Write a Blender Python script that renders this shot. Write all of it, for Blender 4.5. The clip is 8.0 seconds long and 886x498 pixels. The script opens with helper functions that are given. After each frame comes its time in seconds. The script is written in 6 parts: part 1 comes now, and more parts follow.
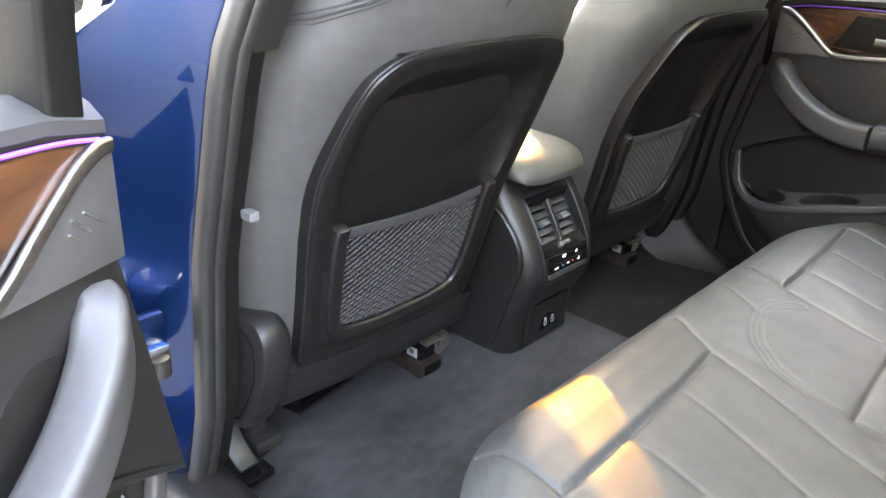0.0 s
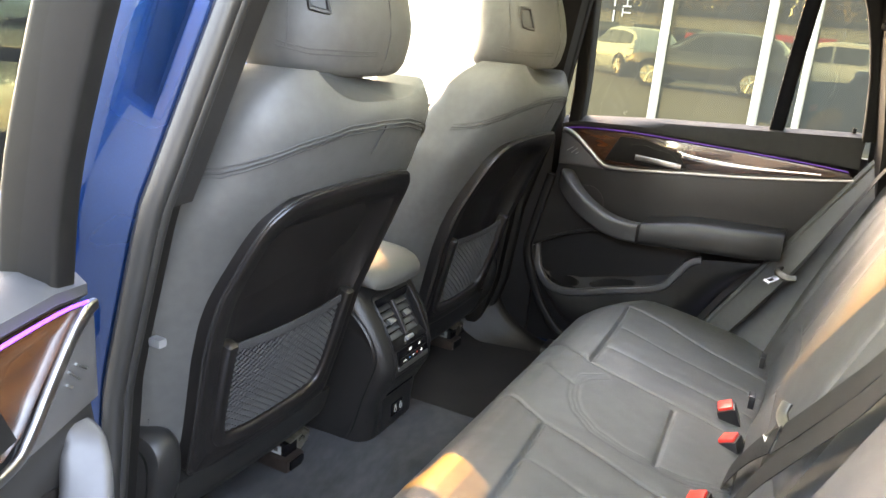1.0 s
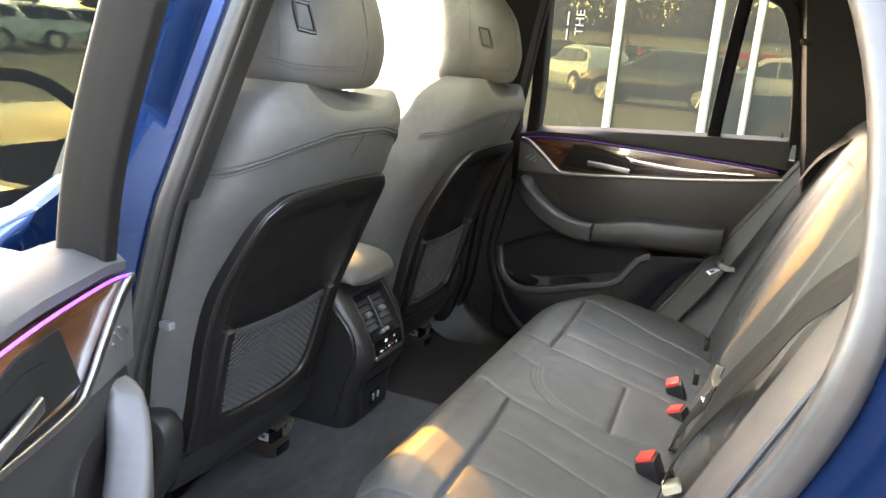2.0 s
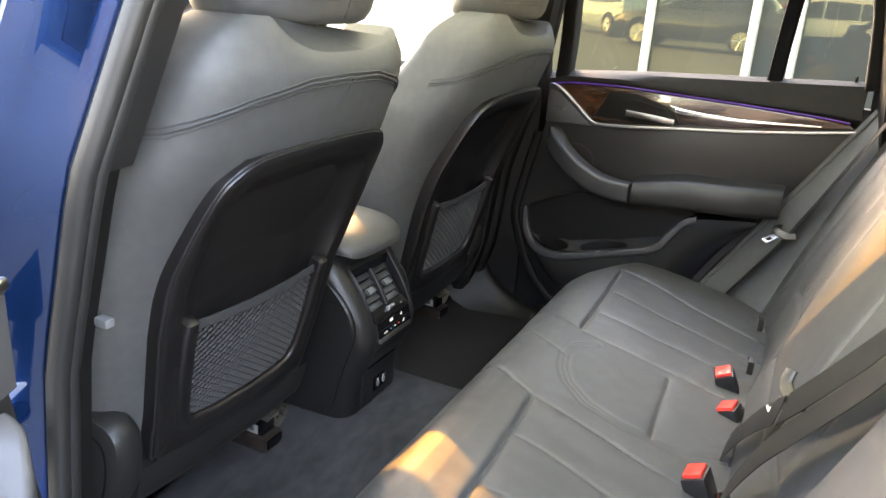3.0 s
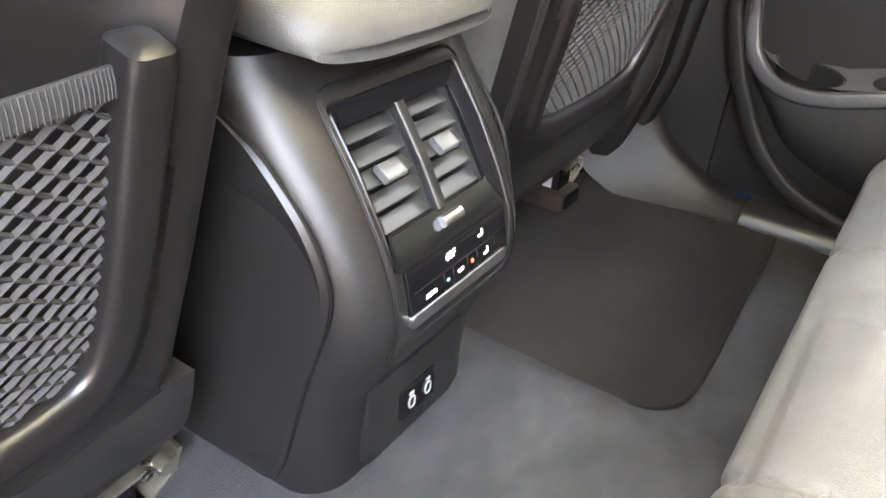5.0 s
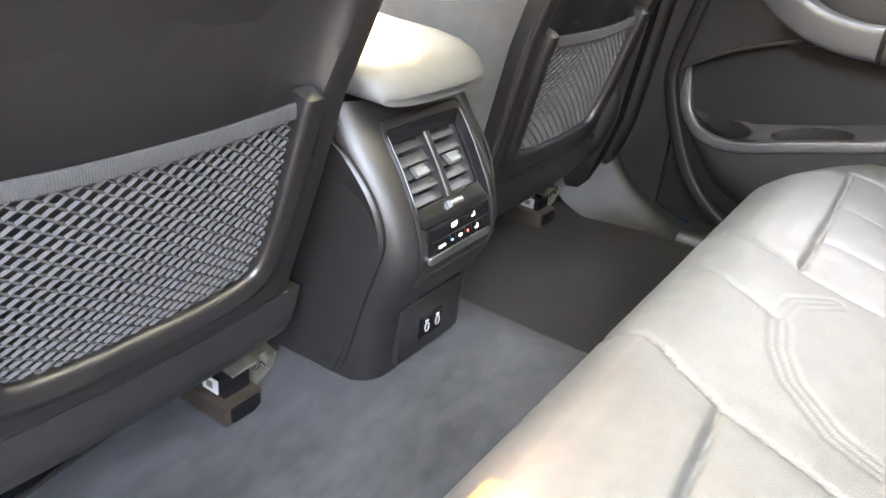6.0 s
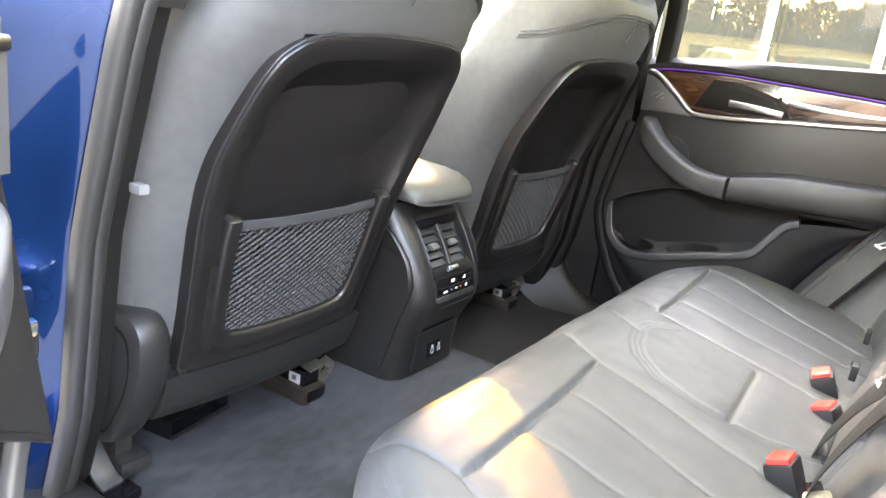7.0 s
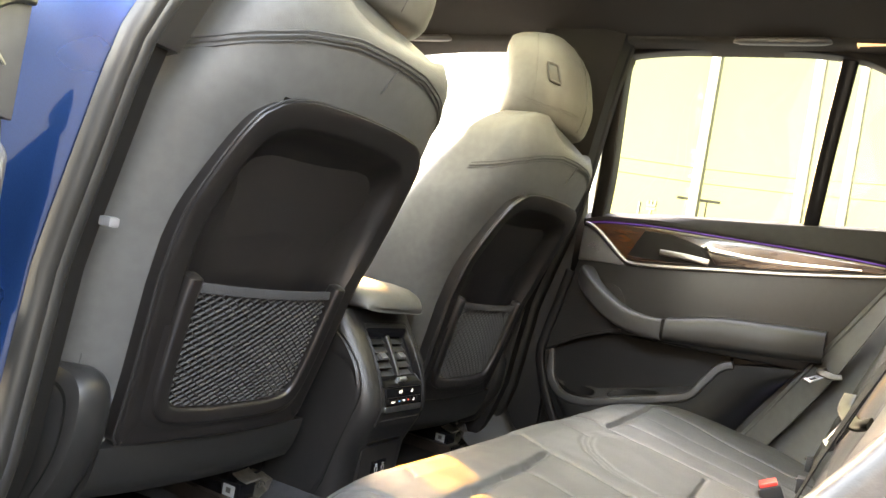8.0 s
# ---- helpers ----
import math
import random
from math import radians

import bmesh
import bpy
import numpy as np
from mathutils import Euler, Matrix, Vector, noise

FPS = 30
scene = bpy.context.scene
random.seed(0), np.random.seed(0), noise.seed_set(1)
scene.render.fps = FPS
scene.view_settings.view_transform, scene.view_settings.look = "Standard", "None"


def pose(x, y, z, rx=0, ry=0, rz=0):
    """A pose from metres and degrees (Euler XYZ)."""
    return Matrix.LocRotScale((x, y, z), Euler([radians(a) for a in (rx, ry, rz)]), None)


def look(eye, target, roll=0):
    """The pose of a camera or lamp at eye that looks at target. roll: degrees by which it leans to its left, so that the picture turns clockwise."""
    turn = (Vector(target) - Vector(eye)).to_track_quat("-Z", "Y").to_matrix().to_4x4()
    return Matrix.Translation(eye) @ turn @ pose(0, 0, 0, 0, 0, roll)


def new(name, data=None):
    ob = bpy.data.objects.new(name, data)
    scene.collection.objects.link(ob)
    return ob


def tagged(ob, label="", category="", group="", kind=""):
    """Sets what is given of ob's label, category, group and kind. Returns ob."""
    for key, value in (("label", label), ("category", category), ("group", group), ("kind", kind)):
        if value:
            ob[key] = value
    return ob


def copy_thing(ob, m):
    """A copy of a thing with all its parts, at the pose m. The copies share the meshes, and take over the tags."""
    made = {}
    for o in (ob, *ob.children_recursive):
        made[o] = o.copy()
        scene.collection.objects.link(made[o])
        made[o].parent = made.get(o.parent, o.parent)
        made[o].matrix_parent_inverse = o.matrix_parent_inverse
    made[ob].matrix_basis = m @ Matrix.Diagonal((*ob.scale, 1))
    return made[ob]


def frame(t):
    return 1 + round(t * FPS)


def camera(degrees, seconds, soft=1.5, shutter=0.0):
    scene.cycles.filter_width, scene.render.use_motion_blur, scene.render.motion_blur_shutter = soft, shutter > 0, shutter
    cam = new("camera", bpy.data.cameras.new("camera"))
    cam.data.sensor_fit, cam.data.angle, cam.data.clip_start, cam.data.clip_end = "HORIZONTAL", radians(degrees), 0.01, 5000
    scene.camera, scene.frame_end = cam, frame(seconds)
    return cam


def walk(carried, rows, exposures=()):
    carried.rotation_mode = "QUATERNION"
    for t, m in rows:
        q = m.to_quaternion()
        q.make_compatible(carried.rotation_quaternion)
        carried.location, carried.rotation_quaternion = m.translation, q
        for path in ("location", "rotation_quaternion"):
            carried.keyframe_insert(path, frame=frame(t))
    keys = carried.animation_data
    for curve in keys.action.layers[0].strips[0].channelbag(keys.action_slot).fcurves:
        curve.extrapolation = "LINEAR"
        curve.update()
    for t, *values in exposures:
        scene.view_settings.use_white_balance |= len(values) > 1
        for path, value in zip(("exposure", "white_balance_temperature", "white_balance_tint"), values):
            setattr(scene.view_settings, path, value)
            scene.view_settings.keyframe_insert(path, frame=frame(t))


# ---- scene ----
cam = camera(60.3, 8.0)
PATH = [
    (0, (-1.113, -0.716, 1.217), (0.259, 0.501, 0.419), 2.9),
    (0.5, (-1.221, -0.693, 1.266), (0.378, 0.29, 0.576), 4.4),
    (1, (-1.304, -0.716, 1.317), (0.422, 0.119, 0.746), 5.0),
    (1.5, (-1.418, -0.761, 1.331), (0.351, 0.014, 0.812), 4.8),
    (1.7, (-1.459, -0.768, 1.323), (0.322, -0.014, 0.817), 4.6),
    (3, (-1.217, -0.699, 1.29), (0.496, 0.1, 0.636), 4.0),
    (3.5, (-0.997, -0.616, 1.234), (0.648, 0.222, 0.465), 3.8),
    (4, (-0.772, -0.5, 1.14), (0.785, 0.382, 0.245), 3.3),
    (4.5, (-0.525, -0.35, 1.02), (0.96, 0.545, 0.024), 3.6),
    (5, (-0.391, -0.266, 0.933), (1.061, 0.641, -0.101), 4.5),
    (5.2, (-0.382, -0.263, 0.932), (1.061, 0.653, -0.107), 4.7),
    (6.3, (-0.823, -0.548, 1.07), (0.705, 0.439, 0.239), 6.1),
    (6.5, (-0.916, -0.604, 1.089), (0.637, 0.393, 0.318), 6.6),
    (7, (-1.156, -0.718, 1.101), (0.475, 0.298, 0.548), 7.7),
    (7.5, (-1.209, -0.747, 1.032), (0.493, 0.269, 0.768), 8.7),
    (8, (-1.207, -0.744, 0.914), (0.535, 0.237, 0.937), 9.9),
]
walk(cam, [(t, look(eye, target, roll)) for t, eye, target, roll in PATH],
     [(0, 7.1, 10000, 21), (1, 6.62, 9700, 20), (1.5, 6.35, 9900, 20), (3, 6.45, 9600, 20), (3.5, 6.95, 9600, 21), (4, 7.6, 10200, 22), (4.5, 7.98, 10800, 22), (5, 8.25, 11100, 23), (6.5, 8.12, 9900, 23), (7, 7.6, 9800, 22), (7.5, 7.05, 10500, 21), (8, 6.95, 11800, 20)])

# ---- world and sun ----
SUN_TRAVEL = Vector((-0.70, -0.714, -0.47)).normalized()
world = bpy.data.worlds.new("sky")
scene.world = world
world.use_nodes = True
wn = world.node_tree
wn.nodes.clear()
sky = wn.nodes.new("ShaderNodeTexSky")
sky.sky_type = "NISHITA"
sky.sun_disc = False
sky.sun_elevation = math.asin(-SUN_TRAVEL.z)
sky.sun_rotation = math.atan2(-SUN_TRAVEL.x, -SUN_TRAVEL.y)
sky.air_density, sky.dust_density = 1.0, 1.0
bg = wn.nodes.new("ShaderNodeBackground")
bg.inputs["Strength"].default_value = 0.15
wout = wn.nodes.new("ShaderNodeOutputWorld")
wn.links.new(sky.outputs["Color"], bg.inputs["Color"])
wn.links.new(bg.outputs["Background"], wout.inputs["Surface"])
sun = new("sun", bpy.data.lights.new("sun", "SUN"))
sun.data.energy, sun.data.angle, sun.data.color = 0.205, radians(0.53), (1.0, 0.52, 0.06)
sun.matrix_world = look((6, 5, 5), Vector((6, 5, 5)) + SUN_TRAVEL)

# ---- materials ----
def material(name, color, rough=0.5, metal=0.0, color2=None, scale=30.0, bump=0.0, bump_scale=300.0, spec=0.5, coat=0.0,
             stain=0.0, stain_scale=4.0, sheen=0.0, stretch=(1, 1, 1), rough_var=0.08):
    """A surface with grain, slow stains, uneven gloss and fine relief, in metres."""
    m = bpy.data.materials.new(name)
    m.use_nodes = True
    nt = m.node_tree
    b = nt.nodes["Principled BSDF"]
    tc = nt.nodes.new("ShaderNodeTexCoord")
    mp = nt.nodes.new("ShaderNodeMapping")
    mp.inputs["Scale"].default_value = stretch
    nt.links.new(tc.outputs["Object"], mp.inputs["Vector"])

    def tex(sc, detail):
        n = nt.nodes.new("ShaderNodeTexNoise")
        n.inputs["Scale"].default_value, n.inputs["Detail"].default_value = sc, detail
        nt.links.new(mp.outputs["Vector"], n.inputs["Vector"])
        return n
    grain, slow = tex(scale, 4), tex(stain_scale, 3)
    mix = nt.nodes.new("ShaderNodeMix")
    mix.data_type = "RGBA"
    c2 = color2 or tuple(v * 0.82 for v in color)
    mix.inputs["A"].default_value, mix.inputs["B"].default_value = (*color, 1), (*c2, 1)
    ramp = nt.nodes.new("ShaderNodeMapRange")
    ramp.inputs["From Min"].default_value, ramp.inputs["From Max"].default_value = 0.35, 0.65
    nt.links.new(grain.outputs["Fac"], ramp.inputs["Value"])
    nt.links.new(ramp.outputs["Result"], mix.inputs["Factor"])
    hue = nt.nodes.new("ShaderNodeHueSaturation")
    val = nt.nodes.new("ShaderNodeMapRange")
    val.inputs["From Min"].default_value, val.inputs["From Max"].default_value = 0.3, 0.7
    val.inputs["To Min"].default_value, val.inputs["To Max"].default_value = 1 - stain, 1 + stain
    nt.links.new(slow.outputs["Fac"], val.inputs["Value"])
    nt.links.new(val.outputs["Result"], hue.inputs["Value"])
    nt.links.new(mix.outputs["Result"], hue.inputs["Color"])
    nt.links.new(hue.outputs["Color"], b.inputs["Base Color"])
    rr = nt.nodes.new("ShaderNodeMapRange")
    rr.inputs["From Min"].default_value, rr.inputs["From Max"].default_value = 0.3, 0.7
    rr.inputs["To Min"].default_value, rr.inputs["To Max"].default_value = max(0.0, rough - rough_var * rough), min(1.0, rough + rough_var * rough)
    nt.links.new(slow.outputs["Fac"], rr.inputs["Value"])
    nt.links.new(rr.outputs["Result"], b.inputs["Roughness"])
    b.inputs["Metallic"].default_value = metal
    b.inputs["Specular IOR Level"].default_value = spec
    b.inputs["Coat Weight"].default_value = coat
    b.inputs["Coat Roughness"].default_value = 0.03
    b.inputs["Sheen Weight"].default_value = sheen
    if bump:
        v = nt.nodes.new("ShaderNodeTexVoronoi")
        v.inputs["Scale"].default_value = bump_scale
        nt.links.new(mp.outputs["Vector"], v.inputs["Vector"])
        fine = tex(bump_scale * 1.7, 2)
        add = nt.nodes.new("ShaderNodeMath")
        nt.links.new(v.outputs["Distance"], add.inputs[0])
        nt.links.new(fine.outputs["Fac"], add.inputs[1])
        bp = nt.nodes.new("ShaderNodeBump")
        bp.inputs["Strength"].default_value, bp.inputs["Distance"].default_value = bump, 0.001
        nt.links.new(add.outputs["Value"], bp.inputs["Height"])
        nt.links.new(bp.outputs["Normal"], b.inputs["Normal"])
    return m


def emitter(name, color, strength):
    m = bpy.data.materials.new(name)
    m.use_nodes = True
    b = m.node_tree.nodes["Principled BSDF"]
    b.inputs["Base Color"].default_value = (*color, 1)
    b.inputs["Emission Color"].default_value = (*color, 1)
    b.inputs["Emission Strength"].default_value = strength
    return m


def wood_material():
    m = material("burl_wood", (0.040, 0.0150, 0.0062), 0.2, color2=(0.010, 0.004, 0.0025), scale=34, coat=0.6, stain=0.35, stain_scale=14, stretch=(1, 0.35, 1.6))
    return m


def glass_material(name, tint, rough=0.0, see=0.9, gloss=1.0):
    """A thin pane: see-through as far as its tint allows, with a mirror gloss that grows at grazing angles."""
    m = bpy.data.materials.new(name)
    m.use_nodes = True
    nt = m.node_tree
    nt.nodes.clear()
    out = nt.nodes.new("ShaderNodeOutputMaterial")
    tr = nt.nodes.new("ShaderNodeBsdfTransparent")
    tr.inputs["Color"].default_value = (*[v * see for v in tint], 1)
    gl = nt.nodes.new("ShaderNodeBsdfGlossy")
    gl.inputs["Roughness"].default_value = rough
    lw = nt.nodes.new("ShaderNodeLayerWeight")
    lw.inputs["Blend"].default_value = 0.5
    pw = nt.nodes.new("ShaderNodeMath")
    pw.operation = "POWER"
    pw.inputs[1].default_value = 4.0
    nt.links.new(lw.outputs["Facing"], pw.inputs[0])
    fr = nt.nodes.new("ShaderNodeMath")
    fr.operation = "MULTIPLY_ADD"
    fr.inputs[1].default_value, fr.inputs[2].default_value = 0.5 * gloss, 0.04 * gloss
    nt.links.new(pw.outputs["Value"], fr.inputs[0])
    mx = nt.nodes.new("ShaderNodeMixShader")
    nt.links.new(fr.outputs["Value"], mx.inputs["Fac"])
    nt.links.new(tr.outputs["BSDF"], mx.inputs[1])
    nt.links.new(gl.outputs["BSDF"], mx.inputs[2])
    nt.links.new(mx.outputs["Shader"], out.inputs["Surface"])
    return m


LEATHER = material("black_leather", (0.041, 0.0408, 0.0396), 0.52, spec=0.30, color2=(0.0345, 0.0343, 0.0334), scale=60, bump=0.22, bump_scale=900, stain=0.08, stain_scale=5, rough_var=0.14)
PLASTIC = material("black_grained_plastic", (0.0080, 0.0074, 0.0073), 0.40, spec=0.32, scale=90, bump=0.15, bump_scale=1300, stain=0.06, stain_scale=6)
SHELL = material("dark_brown_black_hard_plastic", (0.0072, 0.0062, 0.0060), 0.32, spec=0.42, scale=80, bump=0.12, bump_scale=1500, stain=0.1, stain_scale=5)
GLOSS = material("gloss_black", (0.004, 0.004, 0.0045), 0.16, spec=0.10, scale=40, coat=0.0, stain=0.05, stain_scale=20, rough_var=0.5)
TRIMGREY = material("dark_grey_trim", (0.0082, 0.0078, 0.0077), 0.38, spec=0.32, scale=90, bump=0.1, bump_scale=1300, stain=0.05)
SILVER = material("satin_silver", (0.62, 0.61, 0.59), 0.32, metal=1.0, scale=120, stain=0.05, stretch=(1, 0.1, 1))
CHROME = material("chrome", (0.75, 0.74, 0.72), 0.12, metal=1.0, scale=60, stain=0.04)
BAREMETAL = material("zinc_plated_steel", (0.30, 0.275, 0.23), 0.32, metal=0.9, scale=90, stain=0.2, stain_scale=30)
BRONZE = material("bronze_brown_steel", (0.030, 0.022, 0.018), 0.32, metal=0.5, scale=70, stain=0.25, stain_scale=30)
STEEL = material("blackened_steel", (0.05, 0.047, 0.044), 0.3, metal=0.7, scale=70, stain=0.25, stain_scale=30)
CARPET = material("charcoal_carpet", (0.036, 0.0365, 0.0390), 0.95, spec=0.05, color2=(0.027, 0.0275, 0.0295), scale=26, bump=1.0, bump_scale=1000, stain=0.22, stain_scale=7, stretch=(1, 1.8, 1))
MATCARPET = material("brown_black_floor_mat", (0.0128, 0.0112, 0.0106), 0.95, spec=0.1, color2=(0.0064, 0.0056, 0.0053), scale=700, bump=0.9, bump_scale=1400, stain=0.55, stain_scale=6)
PAINT = material("blue_metallic_paint", (0.0008, 0.017, 0.068), 0.28, metal=0.85, spec=0.2, color2=(0.0010, 0.022, 0.088), scale=1500, coat=0.7, stain=0.04)
RUBBER = material("black_rubber_seal", (0.014, 0.0135, 0.013), 0.45, spec=0.35, scale=60, bump=0.06, bump_scale=600, stain=0.08, stretch=(1, 1, 0.1))
HEADLINER = material("anthracite_headliner", (0.019, 0.0185, 0.018), 0.95, spec=0.2, scale=500, bump=0.4, bump_scale=900, stain=0.06)
WOOD = wood_material()
BELT = material("black_belt_webbing", (0.0090, 0.0090, 0.0085), 0.7, spec=0.15, scale=300, bump=0.5, bump_scale=700, stain=0.06, stretch=(1, 1, 1))
RED = material("red_button", (0.62, 0.03, 0.02), 0.35, scale=60, stain=0.05)
WHITE = material("white_print", (0.22, 0.22, 0.215), 0.5, scale=50, stain=0.05)
AMBIENT = emitter("violet_light_strip", (0.20, 0.04, 0.85), 0.012)
SCREEN = emitter("lit_display_print", (0.9, 0.88, 0.8), 0.004)
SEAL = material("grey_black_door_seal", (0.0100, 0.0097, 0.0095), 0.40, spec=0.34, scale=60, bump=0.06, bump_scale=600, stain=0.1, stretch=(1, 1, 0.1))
VIOLET = emitter("dim_violet_light_strip", (0.05, 0.008, 0.16), 0.004)
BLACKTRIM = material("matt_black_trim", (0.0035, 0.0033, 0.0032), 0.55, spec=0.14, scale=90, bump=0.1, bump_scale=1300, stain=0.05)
# Passes about two percent and little gloss, to dim the overbright outdoors beyond.
FRONTGLASS = glass_material("dimmed_green_front_glass", (0.022, 0.029, 0.0215), gloss=0.03)
SCREENGLASS = glass_material("green_tinted_windscreen", (0.85, 0.85, 0.80))
# Grey raised to imitate sky sheen on the jamb seal; the strap shares it.
SEALGREY = material("sky_sheen_seal_grey", (0.027, 0.0258, 0.0240), 0.38, scale=60, bump=0.05, bump_scale=600, stain=0.08)
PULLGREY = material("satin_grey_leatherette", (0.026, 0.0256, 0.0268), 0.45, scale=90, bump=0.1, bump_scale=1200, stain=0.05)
DOORSKIN = material("black_door_leather", (0.0105, 0.0101, 0.0098), 0.42, spec=0.3, scale=60, bump=0.15, bump_scale=900, stain=0.06)
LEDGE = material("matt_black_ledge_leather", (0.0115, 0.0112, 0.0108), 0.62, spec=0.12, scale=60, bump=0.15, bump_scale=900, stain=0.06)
LINING = material("brown_black_lining", (0.0058, 0.0052, 0.0050), 0.5, spec=0.16, scale=90, bump=0.15, bump_scale=1300, stain=0.12, stain_scale=9)
THREAD = material("black_thread", (0.018, 0.018, 0.018), 0.7, scale=300, stain=0.1)
NET = material("black_net_cord", (0.026, 0.0255, 0.0255), 0.7, spec=0.10, scale=300, stain=0.1)
PANE = glass_material("clear_pane", (1.0, 1.0, 0.97))
# Gloss cut to a few percent to hold back sky reflections on this pane.
LOWGLOSSPANE = glass_material("gloss_cut_pane", (1.0, 1.0, 0.94), gloss=0.03)
def blind_material():
    """Unseen roof blind added as a diffuser: no view through it, but a soft light."""
    m = material("pale_roof_diffuser", (0.50, 0.51, 0.50), 0.9, scale=700, stain=0.04)
    nt = m.node_tree
    tl = nt.nodes.new("ShaderNodeBsdfTranslucent")
    tl.inputs["Color"].default_value = (0.50, 0.525, 0.475, 1)
    ad = nt.nodes.new("ShaderNodeMixShader")
    ad.inputs["Fac"].default_value = 0.85
    nt.links.new(nt.nodes["Principled BSDF"].outputs["BSDF"], ad.inputs[1])
    nt.links.new(tl.outputs["BSDF"], ad.inputs[2])
    nt.links.new(ad.outputs["Shader"], nt.nodes["Material Output"].inputs["Surface"])
    return m


BLIND = blind_material()
# Yellow-green tint chosen to colour the roof light that falls on the bench.
TINTED = glass_material("tinted_pane", (0.86, 0.86, 0.66))


# ---- mesh helpers ----
def thing(name, label, category, at=(0, 0, 0), group="", kind=""):
    ob = new(name)
    ob.empty_display_size = 0.05
    ob.matrix_basis = Matrix.Translation(at)
    return tagged(ob, label, category, group, kind)


def mesh_object(name, bm, mat, smooth=True):
    me = bpy.data.meshes.new(name)
    bm.normal_update()
    bm.to_mesh(me)
    bm.free()
    me.materials.append(mat)
    if smooth:
        me.polygons.foreach_set("use_smooth", [True] * len(me.polygons))
        me.set_sharp_from_angle(angle=radians(38))
    return new(name, me)


def part(name, bm, mat, parent=None, label="", smooth=True):
    """One mesh under a thing or a part; bm is in the space of the parent."""
    ob = mesh_object(name, bm, mat, smooth)
    if parent is not None:
        ob.parent = parent
    return tagged(ob, label)


def whole(name, bm, mat, label, category="", group="", kind="", smooth=True):
    """A thing of one mesh."""
    return tagged(mesh_object(name, bm, mat, smooth), label, category, group, kind)


def grid(nu, nv, f, closed_u=False):
    """A sheet of points f(u, v), u and v from 0 to 1."""
    bm = bmesh.new()
    cols = nu if closed_u else nu + 1
    vs = [[bm.verts.new(f(i / nu, j / nv)) for j in range(nv + 1)] for i in range(cols)]
    for i in range(nu):
        a, b = vs[i], vs[(i + 1) % cols]
        for j in range(nv):
            bm.faces.new((a[j], b[j], b[j + 1], a[j + 1]))
    return bm


def loft(rings, cap=True, closed=True):
    """Joins rings of equally many points."""
    bm = bmesh.new()
    vs = [[bm.verts.new(p) for p in r] for r in rings]
    n = len(rings[0])
    for a, b in zip(vs, vs[1:]):
        for k in range(n if closed else n - 1):
            bm.faces.new((a[k], a[(k + 1) % n], b[(k + 1) % n], b[k]))
    if cap and closed:
        bm.faces.new(vs[0][::-1])
        bm.faces.new(vs[-1])
    bmesh.ops.recalc_face_normals(bm, faces=bm.faces)
    return bm


def box(x0, x1, y0, y1, z0, z1, bevel=0.003, seg=2):
    bm = bmesh.new()
    bmesh.ops.create_cube(bm, size=1)
    for v in bm.verts:
        v.co = ((x0 + x1) / 2 + v.co.x * (x1 - x0), (y0 + y1) / 2 + v.co.y * (y1 - y0), (z0 + z1) / 2 + v.co.z * (z1 - z0))
    if bevel:
        bmesh.ops.bevel(bm, geom=bm.edges[:], offset=bevel, segments=seg, profile=0.7, affect="EDGES")
    return bm


def prism(outline, depth, to3d, bevel=0.0, seg=2):
    """A plate of the outline [(a, b)], from depth 0 to depth; to3d(a, b, c) places a point."""
    bm = bmesh.new()
    lo = [bm.verts.new(to3d(a, b, 0.0)) for a, b in outline]
    hi = [bm.verts.new(to3d(a, b, depth)) for a, b in outline]
    bm.faces.new(lo[::-1])
    top = bm.faces.new(hi)
    n = len(outline)
    for k in range(n):
        bm.faces.new((lo[k], lo[(k + 1) % n], hi[(k + 1) % n], hi[k]))
    bmesh.ops.recalc_face_normals(bm, faces=bm.faces)
    if bevel:
        bmesh.ops.bevel(bm, geom=list(top.edges), offset=bevel, segments=seg, profile=0.6, affect="EDGES")
    return bm


def smooth_path(pts, n=8, closed=False):
    """A Catmull-Rom line through pts."""
    p = [Vector(q) for q in pts]
    out, m = [], len(p)
    for i in range(m if closed else m - 1):
        if closed:
            a, b, c, d = p[(i - 1) % m], p[i], p[(i + 1) % m], p[(i + 2) % m]
        else:
            a, b, c, d = p[max(i - 1, 0)], p[i], p[i + 1], p[min(i + 2, m - 1)]
        for k in range(n):
            t = k / n
            out.append(0.5 * ((2 * b) + (c - a) * t + (2 * a - 5 * b + 4 * c - d) * t * t + (3 * b - a - 3 * c + d) * t ** 3))
    if not closed:
        out.append(p[-1])
    return out


def sweep(path, section, up=(0, 0, 1), cap=True, scale=None):
    """Sweeps a closed section [(side, up)] along a path of points."""
    rings, up = [], Vector(up)
    for k, p in enumerate(path):
        d = (path[min(k + 1, len(path) - 1)] - path[max(k - 1, 0)]).normalized()
        side = d.cross(up)
        side = side.normalized() if side.length > 1e-5 else Vector((1, 0, 0))
        top = side.cross(d).normalized()
        s = scale(k / (len(path) - 1)) if scale else 1.0
        rings.append([p + side * (a * s) + top * (b * s) for a, b in section])
    return loft(rings, cap)


def circle(r, n=8, ry=None):
    return [(r * math.cos(2 * math.pi * k / n), (ry or r) * math.sin(2 * math.pi * k / n)) for k in range(n)]


def slab(w, h, r=0.002):
    """A flat section with rounded corners, w wide and h thick."""
    return rounded(w, h, r, 2)


